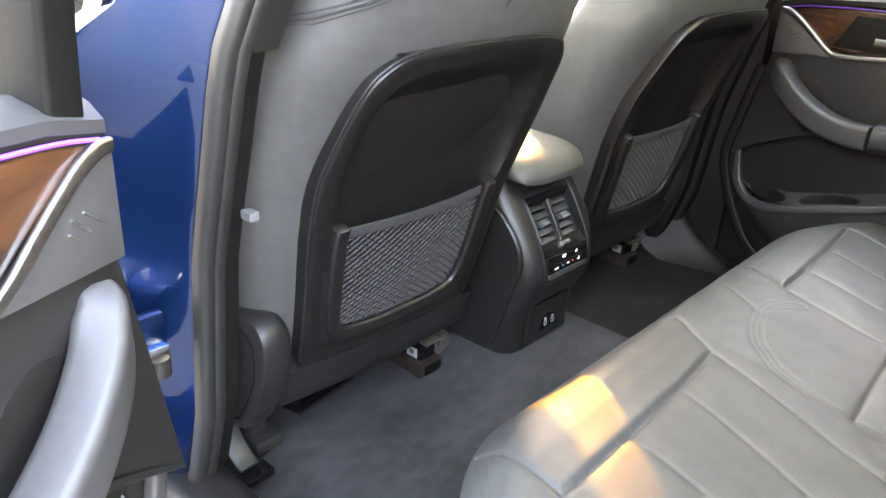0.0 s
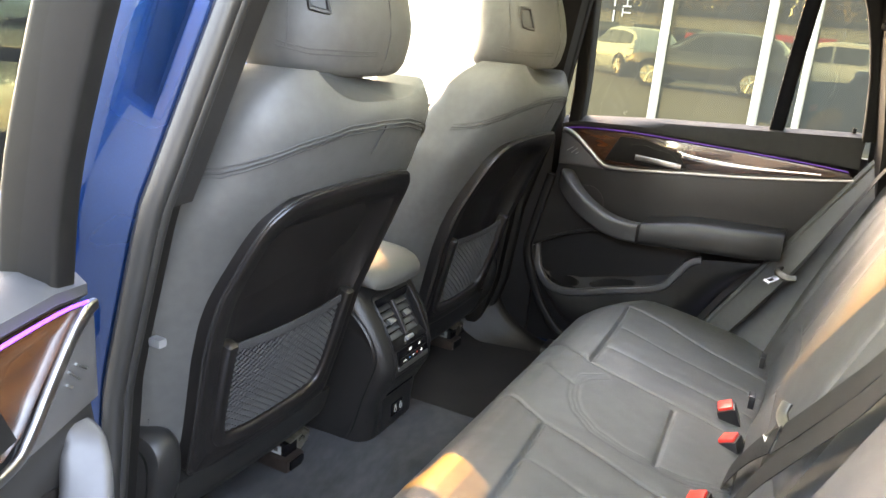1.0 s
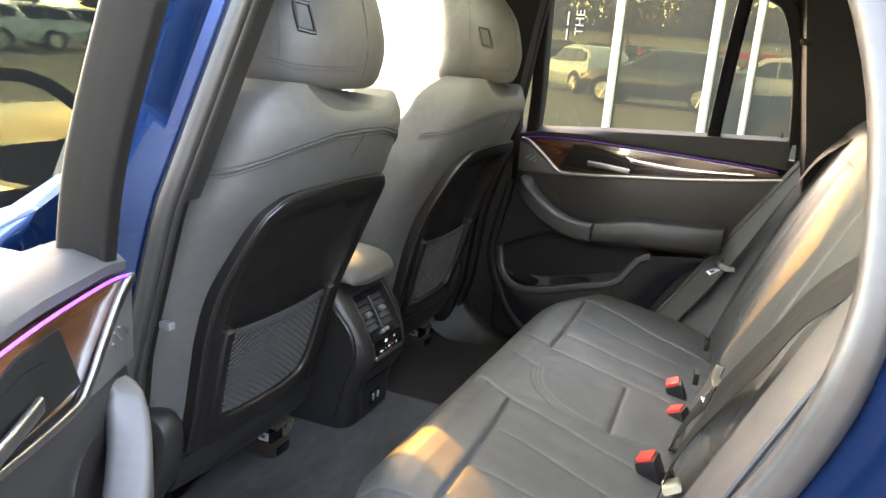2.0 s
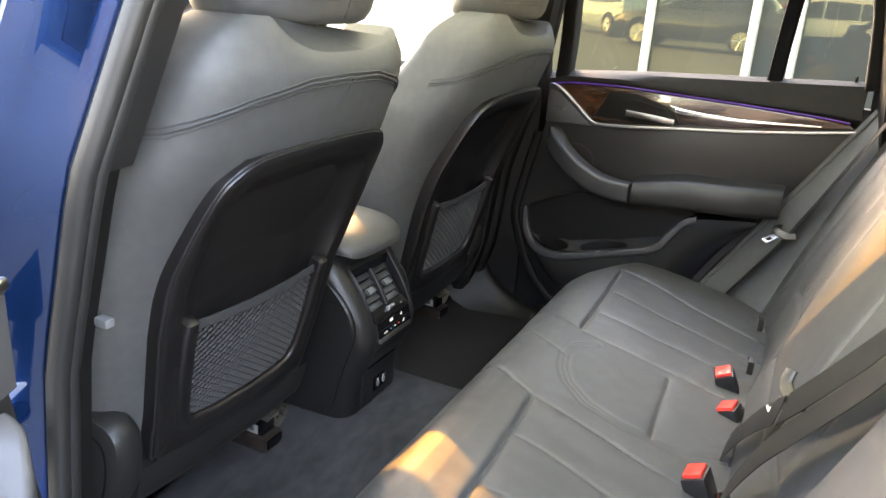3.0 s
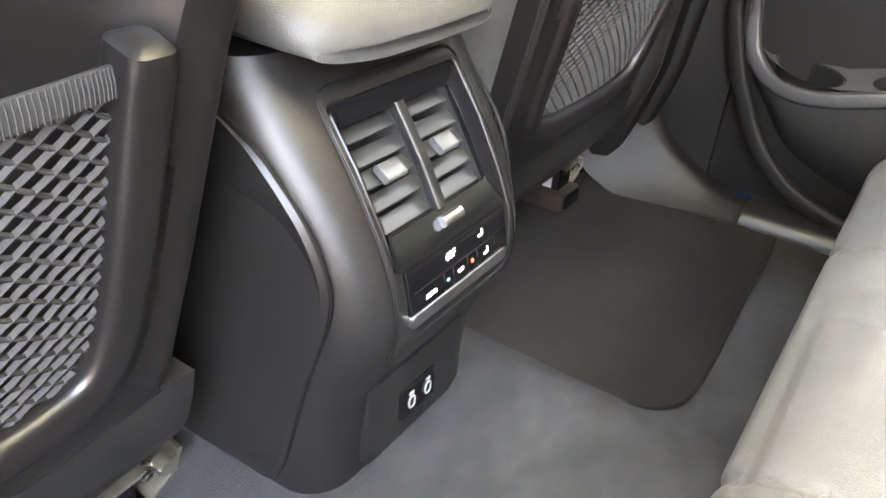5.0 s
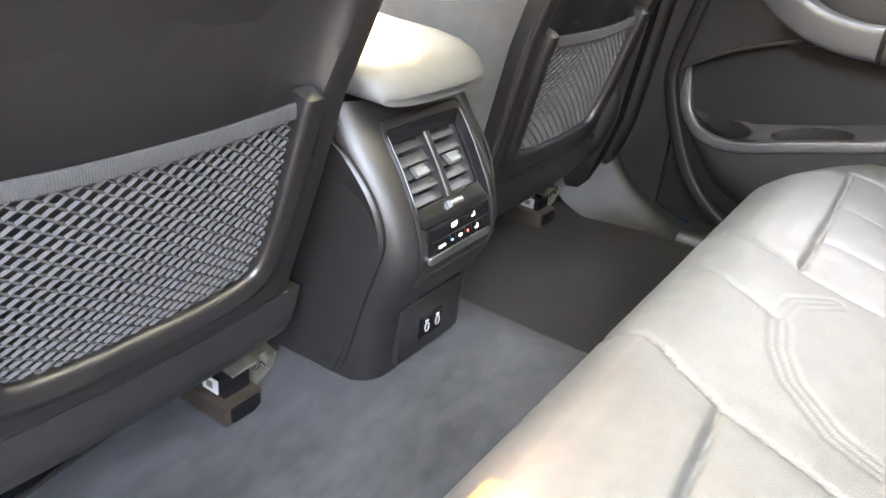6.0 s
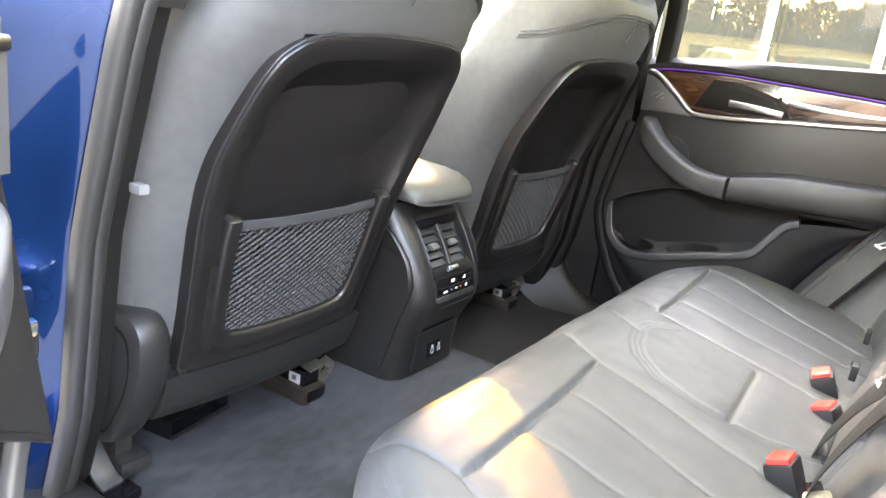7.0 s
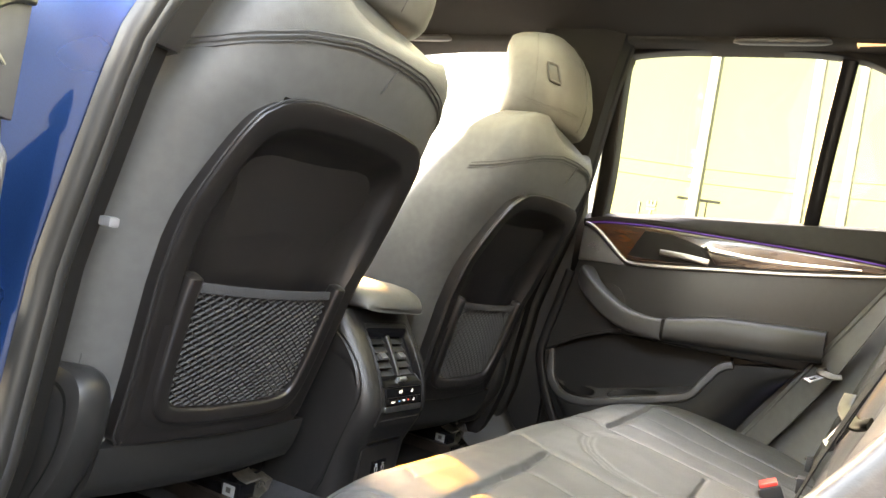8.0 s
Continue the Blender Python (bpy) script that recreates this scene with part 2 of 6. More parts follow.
def rounded(w, h, r, n=3):
    out = []
    for cx, cy, a0 in ((w / 2 - r, h / 2 - r, 0), (-w / 2 + r, h / 2 - r, 90), (-w / 2 + r, -h / 2 + r, 180), (w / 2 - r, -h / 2 + r, 270)):
        for k in range(n + 1):
            a = radians(a0 + 90 * k / n)
            out.append((cx + r * math.cos(a), cy + r * math.sin(a)))
    return out


def cylinder(p, q, r, n=16, r2=None):
    p, q = Vector(p), Vector(q)
    d = (q - p).normalized()
    side = d.orthogonal().normalized()
    top = d.cross(side)
    return loft([[c + (side * math.cos(2 * math.pi * k / n) + top * math.sin(2 * math.pi * k / n)) * rr for k in range(n)] for c, rr in ((p, r), (q, r2 or r))])


def lerp(x, xs, ys):
    return float(np.interp(x, xs, ys))


def dist_to_lines(x, y, lines):
    """The distance from a point to the nearest of some polylines."""
    best = 9.0
    for line in lines:
        for (ax, ay), (bx, by) in zip(line, line[1:]):
            dx, dy = bx - ax, by - ay
            t = max(0.0, min(1.0, ((x - ax) * dx + (y - ay) * dy) / (dx * dx + dy * dy + 1e-12)))
            best = min(best, math.hypot(x - ax - t * dx, y - ay - t * dy))
    return best


def merged(*bms):
    """Several meshes as one."""
    out = bmesh.new()
    for b in bms:
        me = bpy.data.meshes.new("tmp")
        b.to_mesh(me)
        b.free()
        out.from_mesh(me)
        bpy.data.meshes.remove(me)
    return out


# ---- the car's shell ----
def floor_height(x, y):
    """Tunnel hump, footwells, and the rise to the sills."""
    a = abs(x - 0.005)
    h = lerp(a, [0, 0.10, 0.15, 0.20, 0.27, 0.60, 0.64, 0.68], [0.470, 0.468, 0.452, 0.424, 0.412, 0.410, 0.43 if x < 0 else 0.410, 0.475 if x < 0 else 0.408])
    h += 0.004 * noise.noise(Vector((x * 7, y * 7, 0.3)))
    if y < -0.27:
        h += lerp(-y, [0.27, 0.33, 0.36, 0.9], [0, 0.02, 0.12, 0.16])
    if y > 0.55:
        h += lerp(y, [0.55, 1.1], [0, 0.15])
    return h


FLOOR_Y0, FLOOR_Y1 = -0.9, 1.1
whole("floor", grid(110, 150, lambda u, v: (-0.68 + 1.36 * u, FLOOR_Y0 + (FLOOR_Y1 - FLOOR_Y0) * v, floor_height(-0.68 + 1.36 * u, FLOOR_Y0 + (FLOOR_Y1 - FLOOR_Y0) * v))),
               CARPET, "charcoal grey velour carpet over the tunnel and footwells", kind="structure")


def tumble(z):
    """How far the body leans inwards above the belt line."""
    return lerp(z, [0.3, 1.08, 1.55], [0.0, 0.0, 0.13])


def b_pillar_y(z):
    return lerp(z, [0.36, 0.41, 0.47, 0.61, 0.73, 0.84, 1.10, 1.39, 1.56], [0.22, 0.16, 0.095, 0.052, 0.038, 0.025, -0.050, -0.118, -0.165])


def b_pillar(side):
    post = thing("b_pillar", "blue painted door pillar with a black rubber seal" if side < 0 else "black trimmed door pillar with its rubber seal", "pillar", kind="structure")
    zs = [0.36 + 1.2 * k / 28 for k in range(29)]
    rings = []
    for z in zs:
        y, t = b_pillar_y(z), tumble(z)
        n = lerp(z, [0.4, 1.0, 1.2, 1.56], [1.0, 1.0, 0.8, 0.7])
        m = lerp(z, [1.04, 1.10], [1.0, 0.42])
        pts = [(-0.690, 0.004), (-0.712, 0.012), (-0.720, 0.022), (-0.765, 0.042 * n), (-0.812, 0.066 * n), (-0.850, 0.070 * n), (-0.872, 0.082 * n), (-0.880, 0.12 * m), (-0.882, 0.20 * m), (-0.70, 0.20 * m)]
        out = lerp(z, [1.04, 1.12], [0.90, 0.795])
        rings.append([(-side * (max(px, -out) + t), y + py, z) for px, py in pts])
    part("painted_post", loft(rings), PAINT, post, "glossy deep blue paint")
    path = [Vector((side * (0.694 - tumble(z)), b_pillar_y(z) - 0.004, z)) for z in zs]
    sec = [(0.022, 0.0), (0.0205, 0.007), (0.016, 0.012), (0.010, 0.0145), (0.005, 0.0142), (0.0025, 0.0125), (0.0, 0.0142), (-0.006, 0.0160), (-0.013, 0.0140), (-0.018, 0.008), (-0.020, 0.0), (-0.012, -0.012), (0.014, -0.012)]
    # Same rubber on both sides; the far seal is blackened to imitate shade.
    part("rubber_seal", sweep(path, sec, up=(0, -1, 0)), SEAL if side < 0 else BLACKTRIM, post, "ribbed rubber door seal, blacker on the shaded far side")
    rings = []
    for z in zs:
        y, t = b_pillar_y(z), tumble(z)
        wide = lerp(z, [0.4, 0.6, 0.8, 1.0, 1.56], [0.20, 0.10, 0.045, 0.045, 0.085])
        rings.append([(side * (px - t), y + py, z) for px, py in ((0.688, -0.004), (0.648, 0.000), (0.638, 0.022), (0.640, wide), (0.70, wide), (0.70, 0.0))])
    part("inner_trim", loft(rings), BLACKTRIM, post, "black plastic inner pillar trim")
    rings = []
    for z in [1.06 + 0.5 * k / 8 for k in range(9)]:
        y, t = b_pillar_y(z), tumble(z)
        rings.append([(side * (px - t), y + py, z) for px, py in ((0.72, 0.070), (0.785, 0.058), (0.800, 0.064), (0.802, 0.095), (0.72, 0.10))])
    part("pillar_cover", loft(rings), GLOSS, post, "gloss black outer pillar cover")
    if side > 0:
        jamb_rings = []
        for z in [0.40 + 0.75 * k / 12 for k in range(13)]:
            y, t = b_pillar_y(z), tumble(z)
            jamb_rings.append([(px - t, py, z) for px, py in ((0.700, y + 0.02), (0.722, -0.03 - 0.02 * (z > 0.8)), (0.790, -0.03 - 0.02 * (z > 0.8)), (0.790, y + 0.06), (0.72, y + 0.06))])
        edge = smooth_path([(y, z, 0) for y, z in [(-0.30, 0.440), (-0.20, 0.440), (-0.10, 0.442), (-0.066, 0.448), (-0.032, 0.462), (0.000, 0.481), (0.027, 0.503), (0.045, 0.528), (0.058, 0.560), (0.067, 0.60), (0.073, 0.64), (0.074, 0.70), (0.064, 0.80)]], 4)
        foot = smooth_path([(y, z, 0) for y, z in [(-0.30, 0.412), (-0.20, 0.412), (-0.09, 0.412), (-0.03, 0.413), (0.020, 0.416), (0.065, 0.422), (0.105, 0.436), (0.140, 0.46), (0.165, 0.50), (0.185, 0.56), (0.195, 0.62), (0.20, 0.70), (0.20, 0.80)]], 4)
        rings = [[(0.722, p.x - 0.001, p.y - 0.004) for p in edge], [(0.700, p.x, p.y) for p in edge], [(0.690, p.x + 0.002, p.y - 0.001) for p in edge]]
        for f, x in ((0.12, 0.680), (0.35, 0.668), (0.65, 0.652), (1.0, 0.626)):
            rings.append([(x, p.x + (q.x - p.x) * f, p.y + (q.y - p.y) * f) for p, q in zip(edge, foot)])
        part("side_lining", loft(rings, cap=False, closed=False), LINING, post, "brown-black lining curved round the sill")
        part("jamb_backing", box(0.738, 0.800, -0.48, 0.24, 0.36, 0.80, 0.004), BLACKTRIM, post, "black painted jamb behind the seal")
        part("door_jamb", loft(jamb_rings), BLACKTRIM, post, "black sealed joint before the door")
    fwd = 0.12 if side < 0 else 0.19
    zs2 = [1.085 + 0.47 * k / 8 for k in range(9)]
    rings = [[(side * (px - tumble(z)), b_pillar_y(z) + py, z) for px, py in ((0.682, -0.016), (0.640, -0.010), (0.622, 0.04), (0.622, fwd), (0.655, fwd), (0.675, 0.0))] for z in zs2]
    # The far cover takes matt black so that its colour carries the shade.
    part("upper_trim", loft(rings), TRIMGREY if side < 0 else BLACKTRIM, post, "upper pillar cover with a squared lower end, blacker on the shaded far side")
    return post


b_pillar(-1)
b_pillar(1)

# check strap and hinge on the painted post
hinge = thing("door_hinge", "greasy bare metal door check and hinge on the blue pillar", "hinge")
part("hinge_plate", box(-0.800, -0.745, 0.034, 0.052, 0.705, 0.785, 0.010), PAINT, hinge, "blue painted hinge leaf")
part("check_arm", box(-0.806, -0.762, -0.004, 0.036, 0.722, 0.764, 0.006), CHROME, hinge, "greasy bare metal arm")
part("hinge_pin", cylinder((-0.797, 0.006, 0.706), (-0.797, 0.006, 0.772), 0.008, 14), CHROME, hinge, "bright steel pin")
part("hinge_knuckle", cylinder((-0.778, -0.002, 0.730), (-0.778, -0.002, 0.752), 0.013, 14), STEEL, hinge)

# sills
for side in (-1, 1):
    sill = thing("door_sill", "black plastic sill trim along the door opening", "sill", kind="structure")
    start = 0.16 if side < 0 else -0.105
    path = [Vector((side * 0.70, y, (0.455 if side < 0 else 0.410) + (0.03 if y < -0.45 else 0))) for y in [start - (start + 0.74) * k / 12 for k in range(13)]]
    part("sill_trim", sweep(path, rounded(0.09, 0.07, 0.02)), PLASTIC, sill)
    part("sill_body", box(side * 0.80 - 0.07, side * 0.80 + 0.07, -1.6, 1.6, 0.30, 0.44, 0.02), PAINT, sill, "blue painted sill body")


# roof, headliner and rails
def roof_z(x, y):
    return 1.60 - 0.10 * (x / 0.62) ** 2 - (0.05 * max(0, -y - 0.5) ** 2) - 0.12 * max(0, y - 0.35) ** 2


ROOF_GLASS = (-0.33, 0.33, -1.02, 0.52)


def roof_sheet(hx, y0, y1, lift):
    """The roof's surface with an opening for the glass."""
    bm = grid(32, 50, lambda u, v: (-hx + 2 * hx * u, y0 + (y1 - y0) * v, roof_z(-hx + 2 * hx * u, y0 + (y1 - y0) * v) + lift))
    x0, x1, g0, g1 = ROOF_GLASS
    gone = [f for f in bm.faces if x0 < f.calc_center_median().x < x1 and g0 < f.calc_center_median().y < g1]
    bmesh.ops.delete(bm, geom=gone, context="FACES")
    return bm


whole("ceiling", roof_sheet(0.57, -1.75, 0.75, -0.02), HEADLINER, "anthracite woven headliner round the glass roof", kind="structure")
whole("roof", roof_sheet(0.64, -1.8, 0.8, 0.03), PAINT, "blue painted steel roof skin", kind="structure")
# Roof glass and blind are out of view, added to shape the top light.
whole("roof_window", grid(12, 16, lambda u, v: (-0.41 + 0.82 * u, -1.04 + 1.58 * v, roof_z(-0.41 + 0.82 * u, -1.04 + 1.58 * v) + 0.02)), TINTED, "unseen roof glass, tinted to colour the top light", kind="structure")
whole("roof_diffuser", grid(12, 16, lambda u, v: (-0.36 + 0.72 * u, -1.03 + 1.56 * v, roof_z(-0.36 + 0.72 * u, -1.03 + 1.56 * v) + 0.004)), BLIND, "unseen pale blind added to soften the roof light", kind="structure")
for side in (-1, 1):
    rail = thing("roof_rail_trim", "dark headliner edge over the doors with a grab handle", "roof trim", kind="structure")
    path = [Vector((side * (0.592 - 0.03 * max(0, y - 0.3) ** 2 * 4), y, 1.523 - 0.10 * max(0, y - 0.25) ** 2 * 3 - 0.03 * max(0, -y - 0.6))) for y in [0.85 - 2.5 * k / 24 for k in range(25)]]
    part("edge_trim", sweep(path, rounded(0.13, 0.055, 0.02)), HEADLINER, rail)
    for y0, w in ((-0.50, 0.20), (0.42, 0.20)):
        grip = smooth_path([(side * 0.560, y0 - w / 2, 1.512), (side * 0.535, y0 - w / 2 + 0.02, 1.500), (side * 0.528, y0, 1.497), (side * 0.535, y0 + w / 2 - 0.02, 1.500), (side * 0.560, y0 + w / 2, 1.512)], 6)
        part("grab_handle", sweep(grip, rounded(0.022, 0.016, 0.006)), PULLGREY, rail, "folded dark grey grab handle")
    part("reading_lamp", box(side * 0.548 - 0.012, side * 0.548 + 0.012, -0.70, -0.645, 1.494, 1.502, 0.002), emitter("warm_lamp", (1.0, 0.62, 0.35), 0.012), rail, "small warm reading lamp")

# frame round the added roof glass
sunroof = thing("sunroof_frame", "gloss black frame round the roof glass opening", "sunroof", kind="structure")
ring = [Vector((x, y, roof_z(x, y) - 0.012)) for x, y in [(-0.34 + 0.68 * k / 8, -1.03) for k in range(9)] + [(0.34, -1.03 + 1.56 * k / 8) for k in range(1, 9)] + [(0.34 - 0.68 * k / 8, 0.53) for k in range(1, 9)] + [(-0.34, 0.53 - 1.56 * k / 8) for k in range(1, 9)]]
part("frame", sweep(ring, rounded(0.030, 0.030, 0.008)), GLOSS, sunroof)

# windscreen pillars
for side in (-1, 1):
    post = thing("a_pillar", "blue windscreen pillar with dark inner trim", "pillar", kind="structure")
    path = [Vector((side * 0.58, 0.72, 1.46)), Vector((side * 0.66, 1.05, 1.25)), Vector((side * 0.73, 1.40, 1.02))]
    part("pillar_body", sweep(path, rounded(0.09, 0.07, 0.02)), PAINT, post)
    gap = 0.075 if side < 0 else -0.008
    post = thing("rear_pillar", "broad dark rear pillar beside the luggage bay", "pillar", kind="structure")
    part("pillar_body", loft([[(side * px, py, 0.90) for px, py in ((0.60, -1.30), (0.64, -0.86 - gap), (0.78, -0.83 - gap), (0.80, -1.30))], [(side * px, py, 1.14) for px, py in ((0.60, -1.30), (0.64, -0.835 - gap), (0.74, -0.815 - gap), (0.76, -1.30))], [(side * px, py, 1.53) for px, py in ((0.50, -1.30), (0.54, -0.765 - gap), (0.62, -0.745 - gap), (0.64, -1.30))]]), BLACKTRIM, post)
    if side > 0:
        part("coat_hook", box(0.566, 0.600, -0.792, -0.768, 1.374, 1.390, 0.004), GLOSS, post, "small slotted coat hook")
    fender = thing("front_door", "closed blue front door seen from within, dark trim", "door", kind="structure")
    part("skin", loft([[(side * px, py, z) for px, py in ((0.78, 0.19), (0.88, 0.19), (0.88, 1.35), (0.80, 1.35))] for z in (0.38, 0.7, 1.05)]), PAINT, fender)
    part("inner_panel", loft([[(side * px, py, z) for px, py in ((xi, 0.17), (0.778, 0.17), (0.778, 1.30), (xi, 1.30))] for z, xi in ((0.42, 0.72), (0.75, 0.70), (0.86, 0.66), (0.92, 0.68), (1.02, 0.70), (1.08, 0.72))]), PLASTIC, fender, "dark front door lining")
    part("mirror", loft([[(side * (0.94 + 0.11 * math.cos(a)), 1.16 + d, 1.10 + 0.075 * math.sin(a)) for a in [k * math.pi / 8 for k in range(16)]] for d in (-0.04, 0.0, 0.06)]), PAINT, fender, "blue wing mirror")
    side_rear = thing("rear_quarter", "blue rear wing around the door opening", "body panel", kind="structure")
    part("skin", loft([[(side * px, py, z) for px, py in ((0.76, y0), (0.90, y0 - 0.02), (0.90, -1.8), (0.70, -1.8))] for z, y0 in ((0.32, -0.55), (0.6, -0.76), (0.75, -0.90), (1.0, -0.94), (1.12, -0.93))]), PAINT, side_rear)

# windscreen and front side windows
for side in (-1, 1):
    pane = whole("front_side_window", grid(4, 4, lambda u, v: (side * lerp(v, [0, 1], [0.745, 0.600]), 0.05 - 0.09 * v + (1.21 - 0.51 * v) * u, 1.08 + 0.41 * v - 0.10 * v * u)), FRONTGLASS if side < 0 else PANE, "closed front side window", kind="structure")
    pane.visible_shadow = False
screen = whole("windscreen", grid(8, 6, lambda u, v: ((-0.70 + 1.40 * u) * (1 - 0.18 * v), 1.42 - 0.70 * v, 1.03 + 0.45 * v)), SCREENGLASS, "raked green tinted windscreen", kind="structure")
screen.visible_shadow = False

# dashboard, screen cowl and wheel, glimpsed past the seats
dash = thing("dashboard", "dark padded dashboard under the windscreen", "dashboard", kind="structure")
part("pad", loft([[(x, y, z) for y, z in ((0.80, 0.70), (0.78, 0.92), (0.84, 1.02), (0.98, 1.06), (1.40, 1.04), (1.40, 0.7))] for x in (-0.70, -0.3, 0.3, 0.70)]), PLASTIC, dash)
part("wood_strip", box(-0.2, 0.69, 0.768, 0.79, 0.93, 0.965, 0.006), WOOD, dash, "glossy wood inlay")
wheel = thing("steering_wheel", "black leather steering wheel with a dark hub", "steering wheel")
rim = [Vector((-0.36 + 0.185 * math.cos(a), 0.62 + 0.07 * math.sin(a), 1.02 + 0.17 * math.sin(a))) for a in [k * 2 * math.pi / 36 for k in range(37)]]
part("rim", sweep(rim, circle(0.015, 10), up=(0, 1, 0.4)), LEATHER, wheel)
part("hub", box(-0.43, -0.29, 0.62, 0.67, 0.97, 1.06, 0.02), PLASTIC, wheel)
part("column", cylinder((-0.36, 0.64, 1.01), (-0.36, 0.85, 0.94), 0.05, 16), PLASTIC, wheel)

# tail, bonnet and lower body, closing the car
tail = thing("tailgate", "blue tailgate closing the luggage bay", "tailgate", kind="structure")
part("panel", box(-0.80, 0.80, -1.95, -1.80, 0.35, 1.08, 0.03), PAINT, tail)
part("bay_floor", box(-0.62, 0.62, -1.80, -0.95, 0.50, 0.56, 0.01), CARPET, tail, "dark luggage bay floor")
part("roof_bar", box(-0.60, 0.60, -1.85, -1.70, 1.42, 1.56, 0.03), PAINT, tail)
nose = thing("bonnet", "blue bonnet ahead of the windscreen", "bonnet", kind="structure")
part("panel", loft([[(x, y, z) for y, z in ((1.36, 0.40), (1.36, 1.02), (2.0, 0.98), (2.45, 0.82), (2.5, 0.40))] for x in (-0.84, -0.4, 0.4, 0.84)]), PAINT, nose)
part("underbody", box(-0.82, 0.82, -1.8, 1.4, 0.24, 0.36, 0.02), PLASTIC, nose, "black underbody")
# rear edge of the open door's opening: painted jamb and seal
for side in (-1,):
    jamb = thing("rear_door_jamb", "blue painted rear edge of the door opening with its seal", "door jamb", kind="structure")
    line = [(-0.56, 0.47), (-0.60, 0.56), (-0.655, 0.66), (-0.715, 0.76), (-0.785, 0.86), (-0.830, 0.95), (-0.860, 1.05), (-0.870, 1.15), (-0.85, 1.30), (-0.80, 1.43), (-0.745, 1.50), (-0.66, 1.535)]
    pts = smooth_path([(side * (0.705 - tumble(z)), y, z) for y, z in line], 4)
    part("rubber_seal", sweep(pts, rounded(0.040, 0.034, 0.013, 4), up=(1, 0, 0)), SEALGREY, jamb, "soft rubber seal, sky sheen put into its grey")
    rings = []
    for p in pts:
        t = tumble(p.z)
        rings.append([(side * (px - t), p.y - 0.004 - dy, p.z) for px, dy in ((0.70, 0.005), (0.735, 0.03), (0.80, 0.045), (0.86, 0.075), (0.895, 0.085), (0.90, 0.30), (0.72, 0.30))])
    part("painted_edge", loft(rings), PAINT, jamb, "blue painted edge")

# ---- front seats ----
def back_y(z):
    """The rear face of a front backrest."""
    return lerp(z, [0.44, 0.52, 0.60, 0.70, 0.83, 0.92, 1.0, 1.08, 1.16, 1.22, 1.30], [0.10, 0.085, 0.062, 0.033, 0.0, -0.035, -0.073, -0.115, -0.150, -0.158, -0.150])


def body_half(z):
    return lerp(z, [0.52, 0.60, 0.70, 0.83, 0.95, 1.05, 1.13, 1.19, 1.225, 1.248], [0.225, 0.235, 0.245, 0.258, 0.268, 0.262, 0.240, 0.222, 0.195, 0.15])


def shell_half(z):
    return lerp(z, [0.598, 0.612, 0.67, 0.72, 0.78, 0.83, 0.87, 0.905, 0.94, 0.98, 1.01, 1.03, 1.05, 1.065, 1.074, 1.079], [0.165, 0.180, 0.185, 0.190, 0.196, 0.201, 0.206, 0.209, 0.207, 0.200, 0.194, 0.189, 0.179, 0.161, 0.138, 0.105])


def seat_outline(n=44):
    """The outline of the back panel, from the lower middle round to the right."""
    right = [(0.0, 0.598), (0.08, 0.598)] + [(shell_half(z), z) for z in (0.600, 0.606, 0.615, 0.64, 0.68, 0.72, 0.76, 0.80, 0.84, 0.88, 0.92, 0.96, 1.0, 1.02, 1.035, 1.048, 1.058, 1.066, 1.073, 1.078)] + [(0.05, 1.0815), (0.0, 1.082)]
    return right + [(-x, z) for x, z in right[-2:0:-1]]


